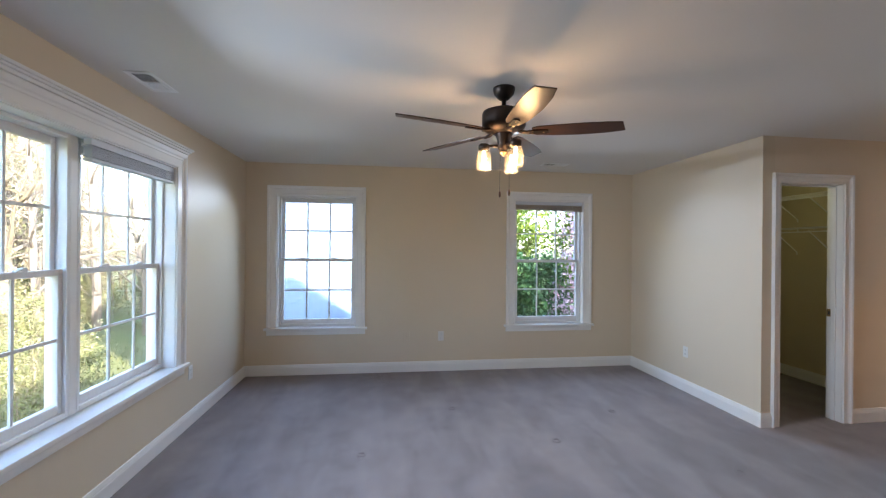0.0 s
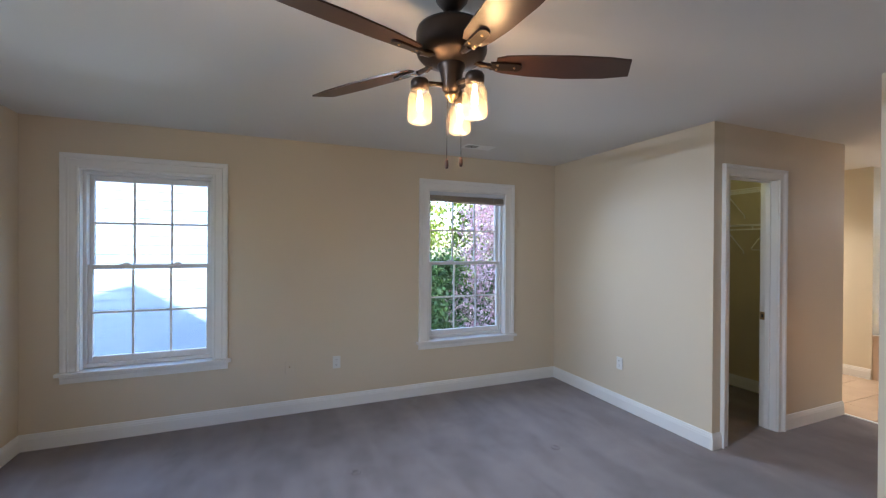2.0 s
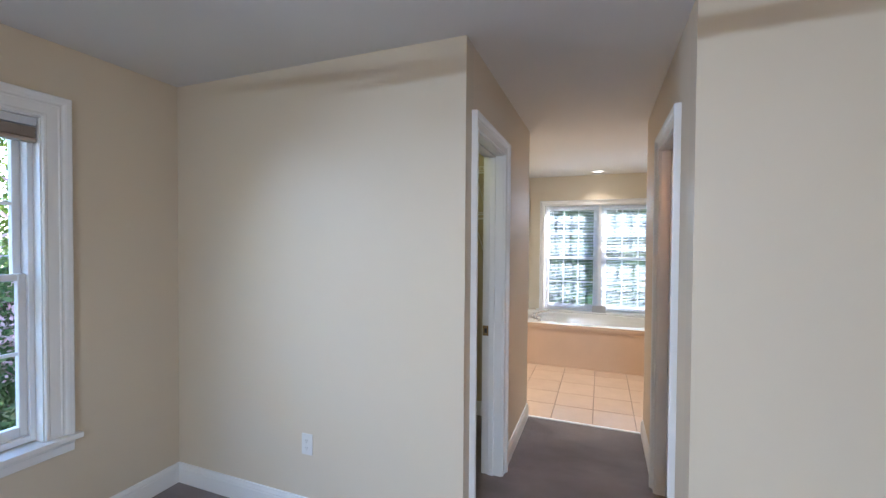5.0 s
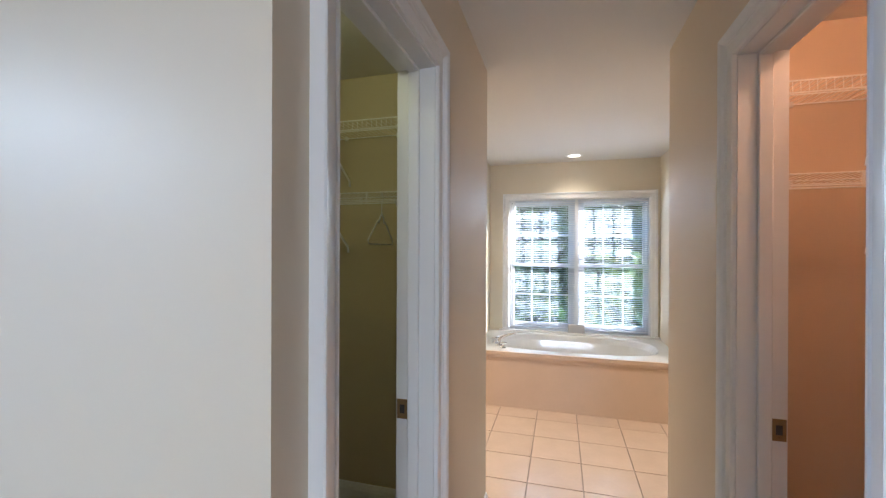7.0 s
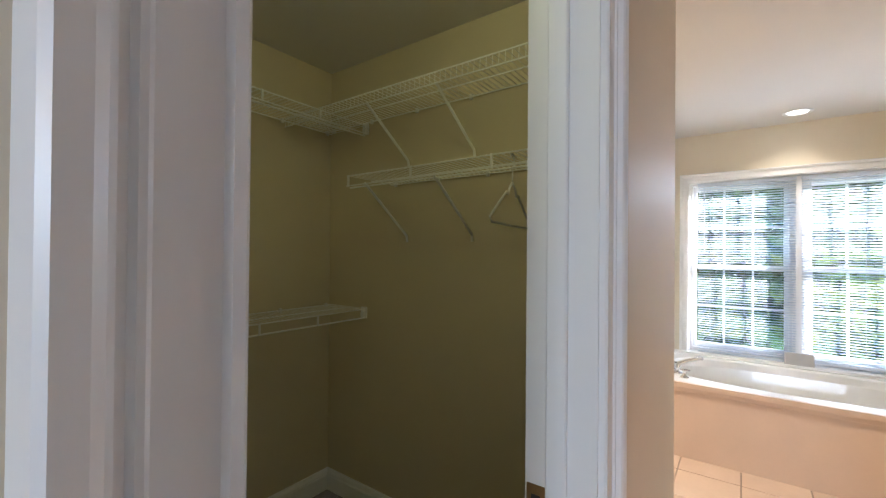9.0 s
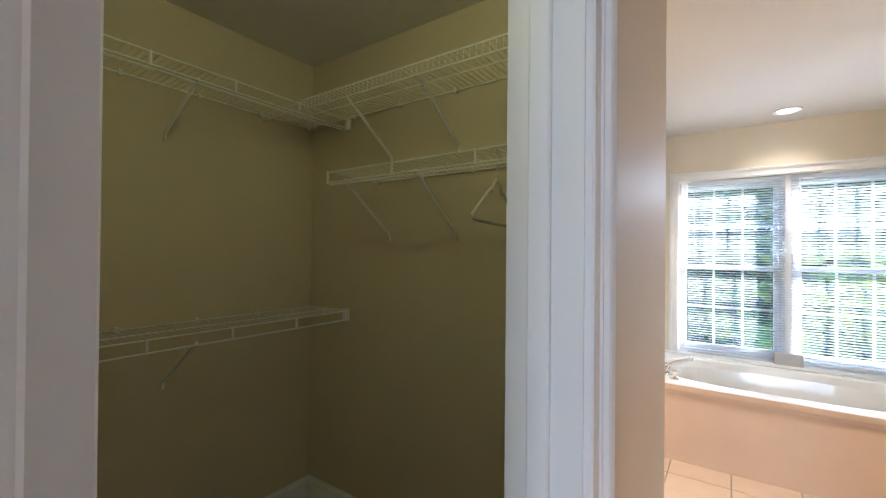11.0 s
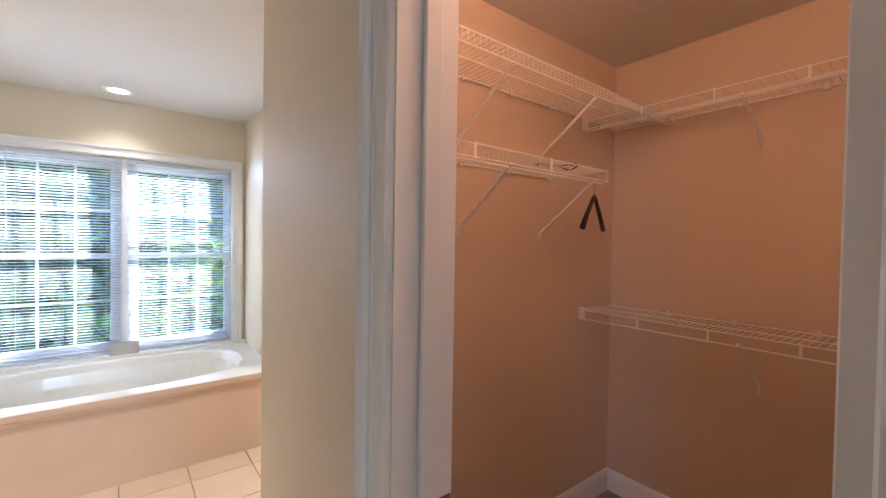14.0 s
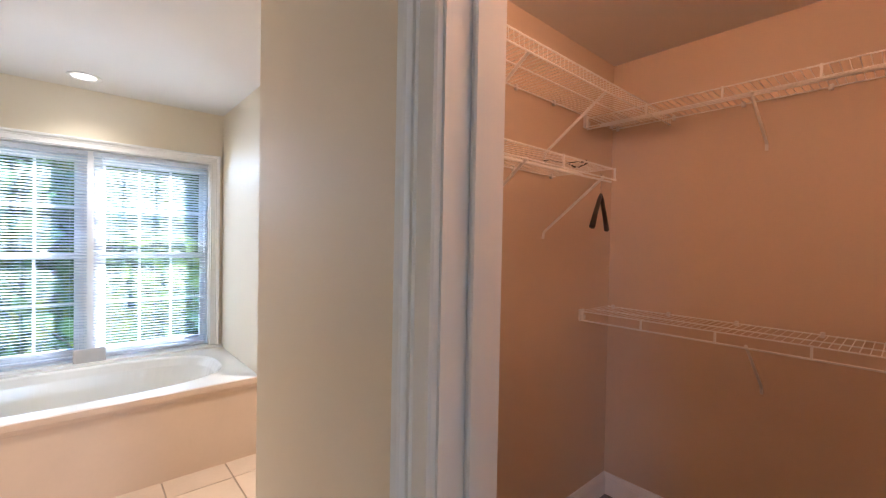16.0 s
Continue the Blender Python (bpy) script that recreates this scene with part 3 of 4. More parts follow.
def lowered_blind(m, w, drop, tilt, label, skew=0.0):
    """A mini blind let down, each slat on its own, tilted open."""
    b = thing("mini_blind", m, label, "blind", "blinds over the tub")
    h = w / 2
    part("head_rail", soft(boxes((-h, h, -0.012, 0.014, -0.026, 0.0)), 0.002), M_SLAT, b)
    bm = bmesh.new()
    pts = [(-0.0125, 0.0), (-0.006, 0.0014), (0.0, 0.0019), (0.006, 0.0014), (0.0125, 0.0)]
    top = [[bm.verts.new((s, y, z)) for y, z in pts] for s in (-h + 0.003, h - 0.003)]
    for i in range(4):
        bm.faces.new((top[0][i], top[1][i], top[1][i + 1], top[0][i + 1]))
    bmesh.ops.solidify(bm, geom=list(bm.faces), thickness=0.0006)
    me = mesh_of(bm, "slat", M_SLAT)
    n = int((drop - 0.05) / 0.0205)
    for i in range(n):
        s = piece("slat", me, b, (random.uniform(-0.0015, 0.0015), 0, -0.040 - i * 0.0205 - random.uniform(0, 0.001)))
        s.rotation_euler = (radians(tilt) + random.uniform(-0.04, 0.04), skew * i / n + random.uniform(-0.0012, 0.0012), 0)
    r = part("bottom_rail", soft(boxes((-h + 0.003, h - 0.003, -0.011, 0.011, -0.016, 0.0)), 0.003), M_SLAT, b)
    r.location, r.rotation_euler = (0, 0, -0.036 - n * 0.0205), (0, skew, 0)
    for u in (-h * 0.72, 0.0, h * 0.72):
        part("ladder_cord", tube(bmesh.new(), [(u, -0.0135, -0.026), (u, -0.0135, -0.036 - n * 0.0205)], 0.0009, 5), M_SLAT, b)
    part("tilt_wand", tube(bmesh.new(), [(-h + 0.05, -0.018, -0.02), (-h + 0.052, -0.022, -0.62)], 0.0035, 6), M_SLAT, b)
    return b


bmid = (BW0 + BW1) / 2
lowered_blind(pose(BX + 0.03, (bmid + 0.015 + BW1 - 0.075) / 2, BWZ1 - 0.02, 0, 0, -90), BW1 - 0.075 - bmid - 0.015, BWZ1 - BWZ0 - 0.02, -20, "white mini blind let down with open slats", 0.006)
lowered_blind(pose(BX + 0.03, (BW0 + 0.02 + bmid - 0.015) / 2, BWZ1 - 0.02, 0, 0, -90), bmid - 0.015 - BW0 - 0.02, BWZ1 - BWZ0 - 0.03, -24, "white mini blind hanging slightly askew with open slats", 0.014)


# ---- doors ----
def doorway(name, m, w, label, back_casing=False):
    """Casing, jambs and stops of a door opening; local x along the wall, y into the wall."""
    d = thing(name, m, label, "door", kind="structure")
    h = w / 2
    bm = bmesh.new()
    casing(bm, -h + 0.012, h - 0.012, 0.0, DH - 0.012, width=0.076)
    part("casing", bm, M_TRIM, d)
    jb = boxes((-h, -h + 0.018, 0.0, 0.13, 0.0, DH), (h - 0.018, h, 0.0, 0.13, 0.0, DH), (-h + 0.018, h - 0.018, 0.0, 0.13, DH - 0.018, DH))
    part("jamb", jb, M_TRIM, d)
    st = boxes((-h + 0.018, -h + 0.030, 0.05, 0.088, 0.0, DH - 0.018), (h - 0.030, h - 0.018, 0.05, 0.088, 0.0, DH - 0.018), (-h + 0.030, h - 0.030, 0.05, 0.088, DH - 0.030, DH - 0.018))
    part("stop", soft(st, 0.003, 1), M_TRIM, d)
    return d


def strike(parent, x, y, side):
    p = part("strike_plate", soft(boxes((x, x + side * 0.002, y - 0.019, y + 0.019, 0.90, 0.965)), 0.0007, 1), M_BRASS, parent, "aged brass strike plate")
    # flat dark patch painted as the shade in the hole
    part("latch_hole", boxes((x + side * 0.0021, x + side * 0.0026, y - 0.008, y + 0.009, 0.918, 0.947)), M_DARK, p)
    for z in (0.909, 0.956):
        part("screw", lathe(bmesh.new(), [(0.0, -0.0004), (0.004, -0.0004), (0.0036, 0.0012), (0.0, 0.0014)], 10), M_BRASS, p).matrix_basis = pose(x + side * 0.002, y, z, 0, 90 * side, 0)
    return p


def leaf(parent, hx, hy, w, turn, side):
    """A panelled door leaf, hinged at (hx, hy) in the doorway, standing open. side: the way it closes along x."""
    t, hgt = 0.035, DH - 0.035
    lf = part("leaf", soft(boxes((0, side * w, -t, 0.0, 0.012, hgt)), 0.002, 1), M_TRIM, parent, "white painted door leaf standing open")
    lf.matrix_basis = pose(hx, hy, 0, 0, 0, turn)
    for x0, x1 in ((0.10, 0.47), (0.53, 0.90)):
        for z0, z1 in ((0.20, 0.75), (0.95, 1.55), (1.67, 1.90)):
            for yy in (-t - 0.004, 0.004):
                a, b = sorted((side * w * x0, side * w * x1))
                part("panel", soft(boxes((a, b, min(yy, yy * 0.2 if yy > 0 else -t), max(yy, 0.0 if yy > 0 else -t), z0, z1)), 0.003, 1), M_TRIM, lf)
    for yy, s in ((0.0, 1), (-t, -1)):
        k = lathe(bmesh.new(), [(0.0, 0.0), (0.032, 0.0), (0.032, 0.004), (0.012, 0.008), (0.011, 0.03), (0.022, 0.038), (0.027, 0.05), (0.024, 0.06), (0.0, 0.064)], 20)
        kn = part("knob", k, M_NICKEL, lf, "brushed nickel door knob", smooth=True)
        kn.matrix_basis = pose(side * (w - 0.065), yy, 0.93, -90 * s, 0, 0)
    for z in (0.25, 1.0, 1.78):
        part("hinge", tube(bmesh.new(), [(side * -0.004, 0.006, z - 0.045), (side * -0.004, 0.006, z + 0.045)], 0.006, 8), M_BRASS, lf)
    return lf


door_a = doorway("door_1", pose(sum(DA) / 2, HN, 0), DA[1] - DA[0], "white cased doorway of the closet, door standing open inward")
ha = (DA[1] - DA[0]) / 2
strike(door_a, ha - 0.018, 0.108, -1)
leaf(door_a, -ha + 0.042, 0.136, DA[1] - DA[0] - 0.060, 89, 1)
door_b = doorway("door_2", pose(sum(DB) / 2, HS, 0, 0, 0, 180), DB[1] - DB[0], "white cased doorway of the closet, door standing open inward")
hb = (DB[1] - DB[0]) / 2
strike(door_b, -hb + 0.018, 0.108, 1)
leaf(door_b, hb - 0.027, 0.136, DB[1] - DB[0] - 0.042, -90, -1)


# ---- ceiling fan ----
def ceiling_fan(x, y):
    f = thing("ceiling_fan", pose(x, y, CEIL), "dark bronze ceiling fan with walnut blades and lit jar lights", "ceiling fan")
    part("canopy", lathe(bmesh.new(), [(0.0, -0.075), (0.018, -0.075), (0.034, -0.066), (0.058, -0.038), (0.066, -0.012), (0.066, 0.0), (0.0, 0.0)], 36), M_BRONZE, f, smooth=True)
    part("downrod", tube(bmesh.new(), [(0, 0, -0.07), (0, 0, -0.19)], 0.013, 16), M_BRONZE, f, smooth=True)
    part("motor_housing", lathe(bmesh.new(), [(0.0, -0.275), (0.062, -0.275), (0.074, -0.268), (0.112, -0.255), (0.126, -0.240), (0.131, -0.225), (0.131, -0.160), (0.126, -0.146), (0.095, -0.134), (0.030, -0.128), (0.0, -0.128)], 48), M_BRONZE, f, smooth=True)
    part("switch_housing", lathe(bmesh.new(), [(0.0, -0.38), (0.02, -0.379), (0.034, -0.365), (0.036, -0.337), (0.044, -0.298), (0.052, -0.283), (0.052, -0.263), (0.0, -0.263)], 32), M_BRONZE, f, smooth=True)
    part("finial", lathe(bmesh.new(), [(0.0, -0.413), (0.008, -0.409), (0.010, -0.401), (0.022, -0.393), (0.026, -0.383), (0.0, -0.379)], 24), M_BRASS, f, "brass finial cap", smooth=True)
    # blade: a long paddle with a square-cut, slightly slanting tip
    outline = [(0.165, -0.036), (0.20, -0.050), (0.30, -0.060), (0.45, -0.069), (0.58, -0.070), (0.665, -0.064), (0.700, 0.030), (0.60, 0.052), (0.45, 0.064), (0.30, 0.060), (0.20, 0.048), (0.165, 0.036)]
    bm = bmesh.new()
    lo = [bm.verts.new((px, py, -0.003)) for px, py in outline]
    hi = [bm.verts.new((px, py, 0.003)) for px, py in outline]
    bm.faces.new(list(reversed(lo)))
    bm.faces.new(hi)
    for i in range(len(outline)):
        j = (i + 1) % len(outline)
        bm.faces.new((lo[i], lo[j], hi[j], hi[i]))
    blade_me = mesh_of(bm, "blade", M_BLADE)
    bm = bmesh.new()
    tube(bm, [(0.07, 0.0, 0.016), (0.11, 0.0, -0.004), (0.15, 0.0, -0.009)], 0.012, 10, 0.010)
    box(bm, 0.145, 0.245, -0.020, 0.020, -0.011, -0.0035)
    lathe(bm, [(0.0, -0.012), (0.020, -0.012), (0.020, -0.0035), (0.0, -0.0035)], 16, (0.245, 0, 0))
    iron_me = mesh_of(bm, "blade_iron", M_BRONZE)
    screw_me = mesh_of(lathe(bmesh.new(), [(0.0, -0.015), (0.004, -0.0145), (0.005, -0.012), (0.0, -0.012)], 8), "screw", M_BRASS)
    for i in range(5):
        a = FAN_TURN + i * 72
        b = new("blade", blade_me)
        b.parent = f
        b.matrix_basis = pose(0, 0, -0.262, 0, 0, a) @ pose(0, 0, 0, -12, 0, 0)
        piece("blade_iron", iron_me, b, (0, 0, 0))
        for sx, sy in ((0.17, 0.012), (0.17, -0.012), (0.235, 0.0)):
            piece("screw", screw_me, b, (sx, sy, 0))
    # three arms with jar shades
    for i in range(3):
        a = radians(JAR_TURN + i * 120)
        c = Vector((0.118 * math.cos(a), 0.118 * math.sin(a), 0))
        arm = bmesh.new()
        tube(arm, [Vector((0, 0, -0.347)) + c * 0.25, Vector((0, 0, -0.349)) + c * 0.7, Vector((0, 0, -0.345)) + c], 0.009, 10)
        arm = part("arm", arm, M_BRONZE, f, smooth=True)
        part("jar_cap", lathe(bmesh.new(), [(0.0, -0.377), (0.033, -0.377), (0.034, -0.347), (0.028, -0.337), (0.0, -0.333)], 24, c), M_BRONZE, arm, smooth=True)
        jar = lathe(bmesh.new(), [(0.0, -0.495), (0.034, -0.495), (0.042, -0.489), (0.0445, -0.480), (0.0445, -0.408), (0.041, -0.396), (0.034, -0.388), (0.033, -0.376),
                                  (0.031, -0.376), (0.032, -0.389), (0.0385, -0.398), (0.042, -0.410), (0.042, -0.479), (0.040, -0.486), (0.033, -0.4915), (0.0, -0.4915)], 28, c)
        sh = part("shade", jar, M_JAR, f, "clear glass jar shade with a lit bulb", smooth=True)
        sh.visible_shadow = False
        part("bulb", lathe(bmesh.new(), [(0.0, -0.452), (0.008, -0.450), (0.0115, -0.442), (0.0115, -0.412), (0.008, -0.400), (0.007, -0.378), (0.0, -0.378)], 16, c), M_BULB, f, "glowing warm filament bulb", smooth=True)
        lamp = new("fan_lamp", bpy.data.lights.new("fan_lamp", "POINT"))
        lamp.data.energy, lamp.data.color, lamp.data.shadow_soft_size = 0.40, (1.0, 0.60, 0.28), 0.03
        lamp.matrix_basis = pose(x + c.x, y + c.y, CEIL - 0.470)
    for sx, sy, zl in ((-0.030, -0.03, -0.625), (0.030, -0.022, -0.612)):
        ch = bmesh.new()
        tube(ch, [(sx * 0.9, sy, -0.25), (sx, sy, zl)], 0.0012, 5)
        ch = part("pull_chain", ch, M_BRONZE, f)
        part("chain_pull", lathe(bmesh.new(), [(0.0, zl - 0.038), (0.005, zl - 0.036), (0.007, zl - 0.026), (0.006, zl - 0.008), (0.003, zl), (0.0, zl)], 14, (sx, sy, 0)), M_BLADE, ch, smooth=True)
    return f


FAN_TURN, JAR_TURN = -17.0, 50.0
ceiling_fan(0.698, 2.435)


# ---- vents, outlets, downlight ----
def ceiling_vent(x, y, turn, w=0.30, d=0.15):
    v = thing("ceiling_vent", pose(x, y, CEIL, 0, 0, turn), "white stamped metal ceiling air register with slanted slats", "vent", "ceiling air registers")
    h, k = w / 2, d / 2
    fr = boxes((-h, h, -k, -k + 0.025, -0.006, 0), (-h, h, k - 0.025, k, -0.006, 0), (-h, -h + 0.025, -k + 0.025, k - 0.025, -0.006, 0), (h - 0.025, h, -k + 0.025, k - 0.025, -0.006, 0), (-0.006, 0.006, -k + 0.025, k - 0.025, -0.006, 0))
    part("frame", soft(fr, 0.002, 1), M_TRIM, v)
    # thin dark sheet in place of the duct's shade behind the slats
    part("backing", boxes((-h + 0.02, h - 0.02, -k + 0.02, k - 0.02, -0.0012, -0.0004)), M_DARK, v)
    me = mesh_of(boxes((-h * 0.42, h * 0.42, -0.0036, 0.0036, -0.0005, 0.0005)), "slat", M_TRIM)
    n = 7
    for sx, ang in ((-1, 20), (1, -38)):
        for i in range(n):
            s = piece("slat", me, v, (sx * h * 0.44, -k + 0.031 + (d - 0.062) * i / (n - 1), -0.0052))
            s.rotation_euler = (radians(ang), 0, 0)
    return v


ceiling_vent(-1.375, 2.655, 90)
ceiling_vent(1.88, 4.50, 0)
ceiling_vent(3.95, 4.35, 90)


def outlet(m, kind="duplex"):
    o = thing("wall_outlet" if kind == "duplex" else "wall_jack", m, "white plastic duplex outlet on the wall" if kind == "duplex" else "wall-coloured cable plate with one jack", "outlet")
    mat = M_PLASTIC if kind == "duplex" else M_WALL
    part("cover_plate", soft(boxes((-0.035, 0.035, -0.006, 0.0, -0.057, 0.057)), 0.003, 2), mat, o)
    if kind == "duplex":
        for z in (-0.020, 0.020):
            r = part("receptacle", soft(boxes((-0.017, 0.017, -0.0085, -0.006, z - 0.014, z + 0.014)), 0.004, 2), M_PLASTIC, o)
            for sx in (-0.006, 0.006):
                part("slot", boxes((sx - 0.001, sx + 0.001, -0.0088, -0.0084, z - 0.002, z + 0.007)), M_DARK, r)
            part("ground_hole", lathe(bmesh.new(), [(0.0, 0.0), (0.0022, 0.0), (0.0022, 0.0004), (0.0, 0.0004)], 8), M_DARK, r).matrix_basis = pose(0, -0.0085, z - 0.008, 90)
        part("screw", lathe(bmesh.new(), [(0.0, 0.0), (0.003, 0.0), (0.002, 0.001), (0.0, 0.001)], 8), M_PLASTIC, o).matrix_basis = pose(0, -0.006, 0, 90)
    else:
        part("jack", tube(bmesh.new(), [(0, -0.005, 0), (0, -0.014, 0)], 0.005, 10), M_BRASS, o)
    return o


outlet(pose(0.647, YN, 0.420))
outlet(pose(0.236, YN, 0.420), "jack")
outlet(pose(XE, 3.968, 0.412, 0, 0, -90))
outlet(pose(XW, 3.66, 0.432, 0, 0, 90))

dl = thing("recessed_downlight", pose(7.14, 2.560, CEIL), "white recessed ceiling downlight, lit, in the bathroom", "ceiling light")
part("trim_ring", lathe(bmesh.new(), [(0.062, -0.0005), (0.064, -0.004), (0.085, -0.006), (0.090, -0.003), (0.090, 0.0)], 40), M_TRIM, dl, smooth=True)
part("lens", lathe(bmesh.new(), [(0.0, -0.002), (0.062, -0.002), (0.062, -0.0005), (0.0, -0.0005)], 40), M_LED, dl, "glowing lens")
lamp = new("downlight_lamp", bpy.data.lights.new("downlight_lamp", "SPOT"))
lamp.data.energy, lamp.data.color, lamp.data.spot_size, lamp.data.spot_blend, lamp.data.shadow_soft_size = 1.6, (1.0, 0.80, 0.58), radians(125), 1.0, 0.05
lamp.matrix_basis = pose(7.14, 2.560, CEIL - 0.012)
# two added downlights out of view, brightening the bath and hall
for px, py in ((5.65, 0.95), (5.65, 4.15)):
    copy_thing(dl, pose(px, py, CEIL))
    bath_fill = new("downlight_lamp", lamp.data.copy())
    bath_fill.data.energy = 13.0
    bath_fill.matrix_basis = pose(px, py, CEIL - 0.012)


def closet_light(x, y, watts, color, label):
    """A small glass globe on the closet ceiling, lit."""
    c = thing("closet_light", pose(x, y, CEIL), label, "ceiling light", "closet ceiling lights")
    part("base", lathe(bmesh.new(), [(0.0, -0.022), (0.052, -0.022), (0.060, -0.010), (0.060, 0.0), (0.0, 0.0)], 32), M_TRIM, c, smooth=True)
    g = part("globe", lathe(bmesh.new(), [(0.0, -0.125), (0.030, -0.121), (0.055, -0.100), (0.064, -0.072), (0.057, -0.044), (0.046, -0.022), (0.0, -0.022)], 28), glow("lit_globe", color, watts * 4), c, smooth=True)
    g.visible_shadow = False
    p = new("closet_lamp", bpy.data.lights.new("closet_lamp", "POINT"))
    p.data.energy, p.data.color, p.data.shadow_soft_size = watts, color, 0.045
    p.matrix_basis = pose(x, y, CEIL - 0.08)


closet_light(3.72, 3.50, 0.14, (1.0, 0.93, 0.42), "small lit globe light on the closet ceiling")
closet_light(3.85, 1.72, 0.50, (1.0, 0.48, 0.23), "small warm globe light on the closet ceiling")


# ---- tub ----
def bath_tub():
    t = thing("bathtub", pose((TX + BX) / 2, (TN + TS) / 2, 0), "white acrylic soaking tub with a beige skirt under the window", "bathtub")
    hx, hy, top = (BX - TX) / 2 - 0.001, (TN - TS) / 2 - 0.001, 0.512
    n = 64
    bm = bmesh.new()

    def ring(a, b, z, p=2.6, cx=0.02):
        r = []
        for k in range(n):
            q = 2 * math.pi * k / n
            c, s = math.cos(q), math.sin(q)
            r.append(bm.verts.new((cx + a * math.copysign(abs(c) ** (2 / p), c), b * math.copysign(abs(s) ** (2 / p), s), z)))
        return r

    def rect(ex, ey, z):
        r = []
        for k in range(n):
            q = 2 * math.pi * k / n
            c, s = math.cos(q), math.sin(q)
            f = min(ex / abs(c) if abs(c) > 1e-6 else 9, ey / abs(s) if abs(s) > 1e-6 else 9)
            r.append(bm.verts.new((c * f, s * f, z)))
        return r

    rings = [rect(hx - 0.004, hy - 0.002, top - 0.035), rect(hx - 0.002, hy - 0.001, top - 0.030), rect(hx - 0.002, hy - 0.001, top - 0.006), rect(hx - 0.004, hy - 0.002, top), ring(0.40, 0.78, top, 3.0), ring(0.385, 0.765, top - 0.012, 3.0), ring(0.365, 0.74, top - 0.06, 2.9), ring(0.31, 0.66, 0.16, 2.7), ring(0.25, 0.58, 0.10, 2.5), ring(0.0001, 0.0001, 0.095, 2)]
    for a, b in zip(rings, rings[1:]):
        for k in range(n):
            bm.faces.new((a[k], a[(k + 1) % n], b[(k + 1) % n], b[k]))
    part("basin", bm, M_TUB, t, "glossy white moulded basin and deck", smooth=False)
    sk = boxes((-hx + 0.012, -hx + 0.03, -hy, hy, -0.005, top - 0.036))
    part("skirt", sk, M_SKIRT, t, "beige panel below the rim")
    part("skirt_rail", soft(boxes((-hx - 0.014, -hx + 0.012, -hy, hy, top - 0.034, top + 0.003), (-hx + 0.002, -hx + 0.012, -hy, hy, top - 0.062, top - 0.034)), 0.003, 2), M_SKIRT, t)
    return t


bath_tub()


def tub_faucet(x, y, z):
    f = thing("tub_faucet", pose(x, y, z, 0, 0, -62), "chrome roman tub faucet with two handles on the tub deck", "faucet")
    bm = tube(bmesh.new(), [(0, 0, 0), (0, 0, 0.05), (0.012, 0, 0.072), (0.05, 0, 0.088), (0.15, 0, 0.118), (0.168, 0, 0.112)], 0.019, 14, 0.013)
    part("spout", bm, M_CHROME, f, smooth=True)
    part("base_ring", lathe(bmesh.new(), [(0.0, 0.0), (0.036, 0.0), (0.034, 0.008), (0.022, 0.014), (0.0, 0.014)], 24), M_CHROME, f, smooth=True)
    for sy in (-0.11, 0.11):
        h = part("handle", lathe(bmesh.new(), [(0.0, 0.0), (0.030, 0.0), (0.028, 0.007), (0.013, 0.013), (0.012, 0.040), (0.017, 0.050), (0.015, 0.060), (0.0, 0.063)], 20, (0, sy, 0)), M_CHROME, f, smooth=True)
        part("lever", tube(bmesh.new(), [(-0.035, sy, 0.052), (0.035, sy, 0.052)], 0.006, 8), M_CHROME, h, smooth=True)
    return f


tub_faucet(6.66, 3.27, 0.512)
pad = soft(boxes((-0.012, 0.012, -0.09, 0.09, -0.055, 0.055)), 0.008, 3)
tagged(part("bath_pillow", pad, M_PAD), "small grey bath pillow leaning on the tub deck under the window", "bath pillow").matrix_basis = pose(7.425, 2.525, 0.512 + 0.054, 0, 12, 0)


shelf = thing("linen_shelf", pose(0, 0, 1.905), "white painted board shelf on cleats in the linen recess", "shelf")
part("board", soft(boxes((6.72, 7.018, 0.722, TS - 0.117, -0.020, 0.0)), 0.003), M_TRIM, shelf)
part("cleat", soft(boxes((7.0, 7.018, 0.722, TS - 0.117, -0.085, -0.021)), 0.002, 1), M_BATH, shelf)
part("cleat", soft(boxes((6.73, 6.999, TS - 0.135, TS - 0.117, -0.085, -0.021)), 0.002, 1), M_BATH, shelf)


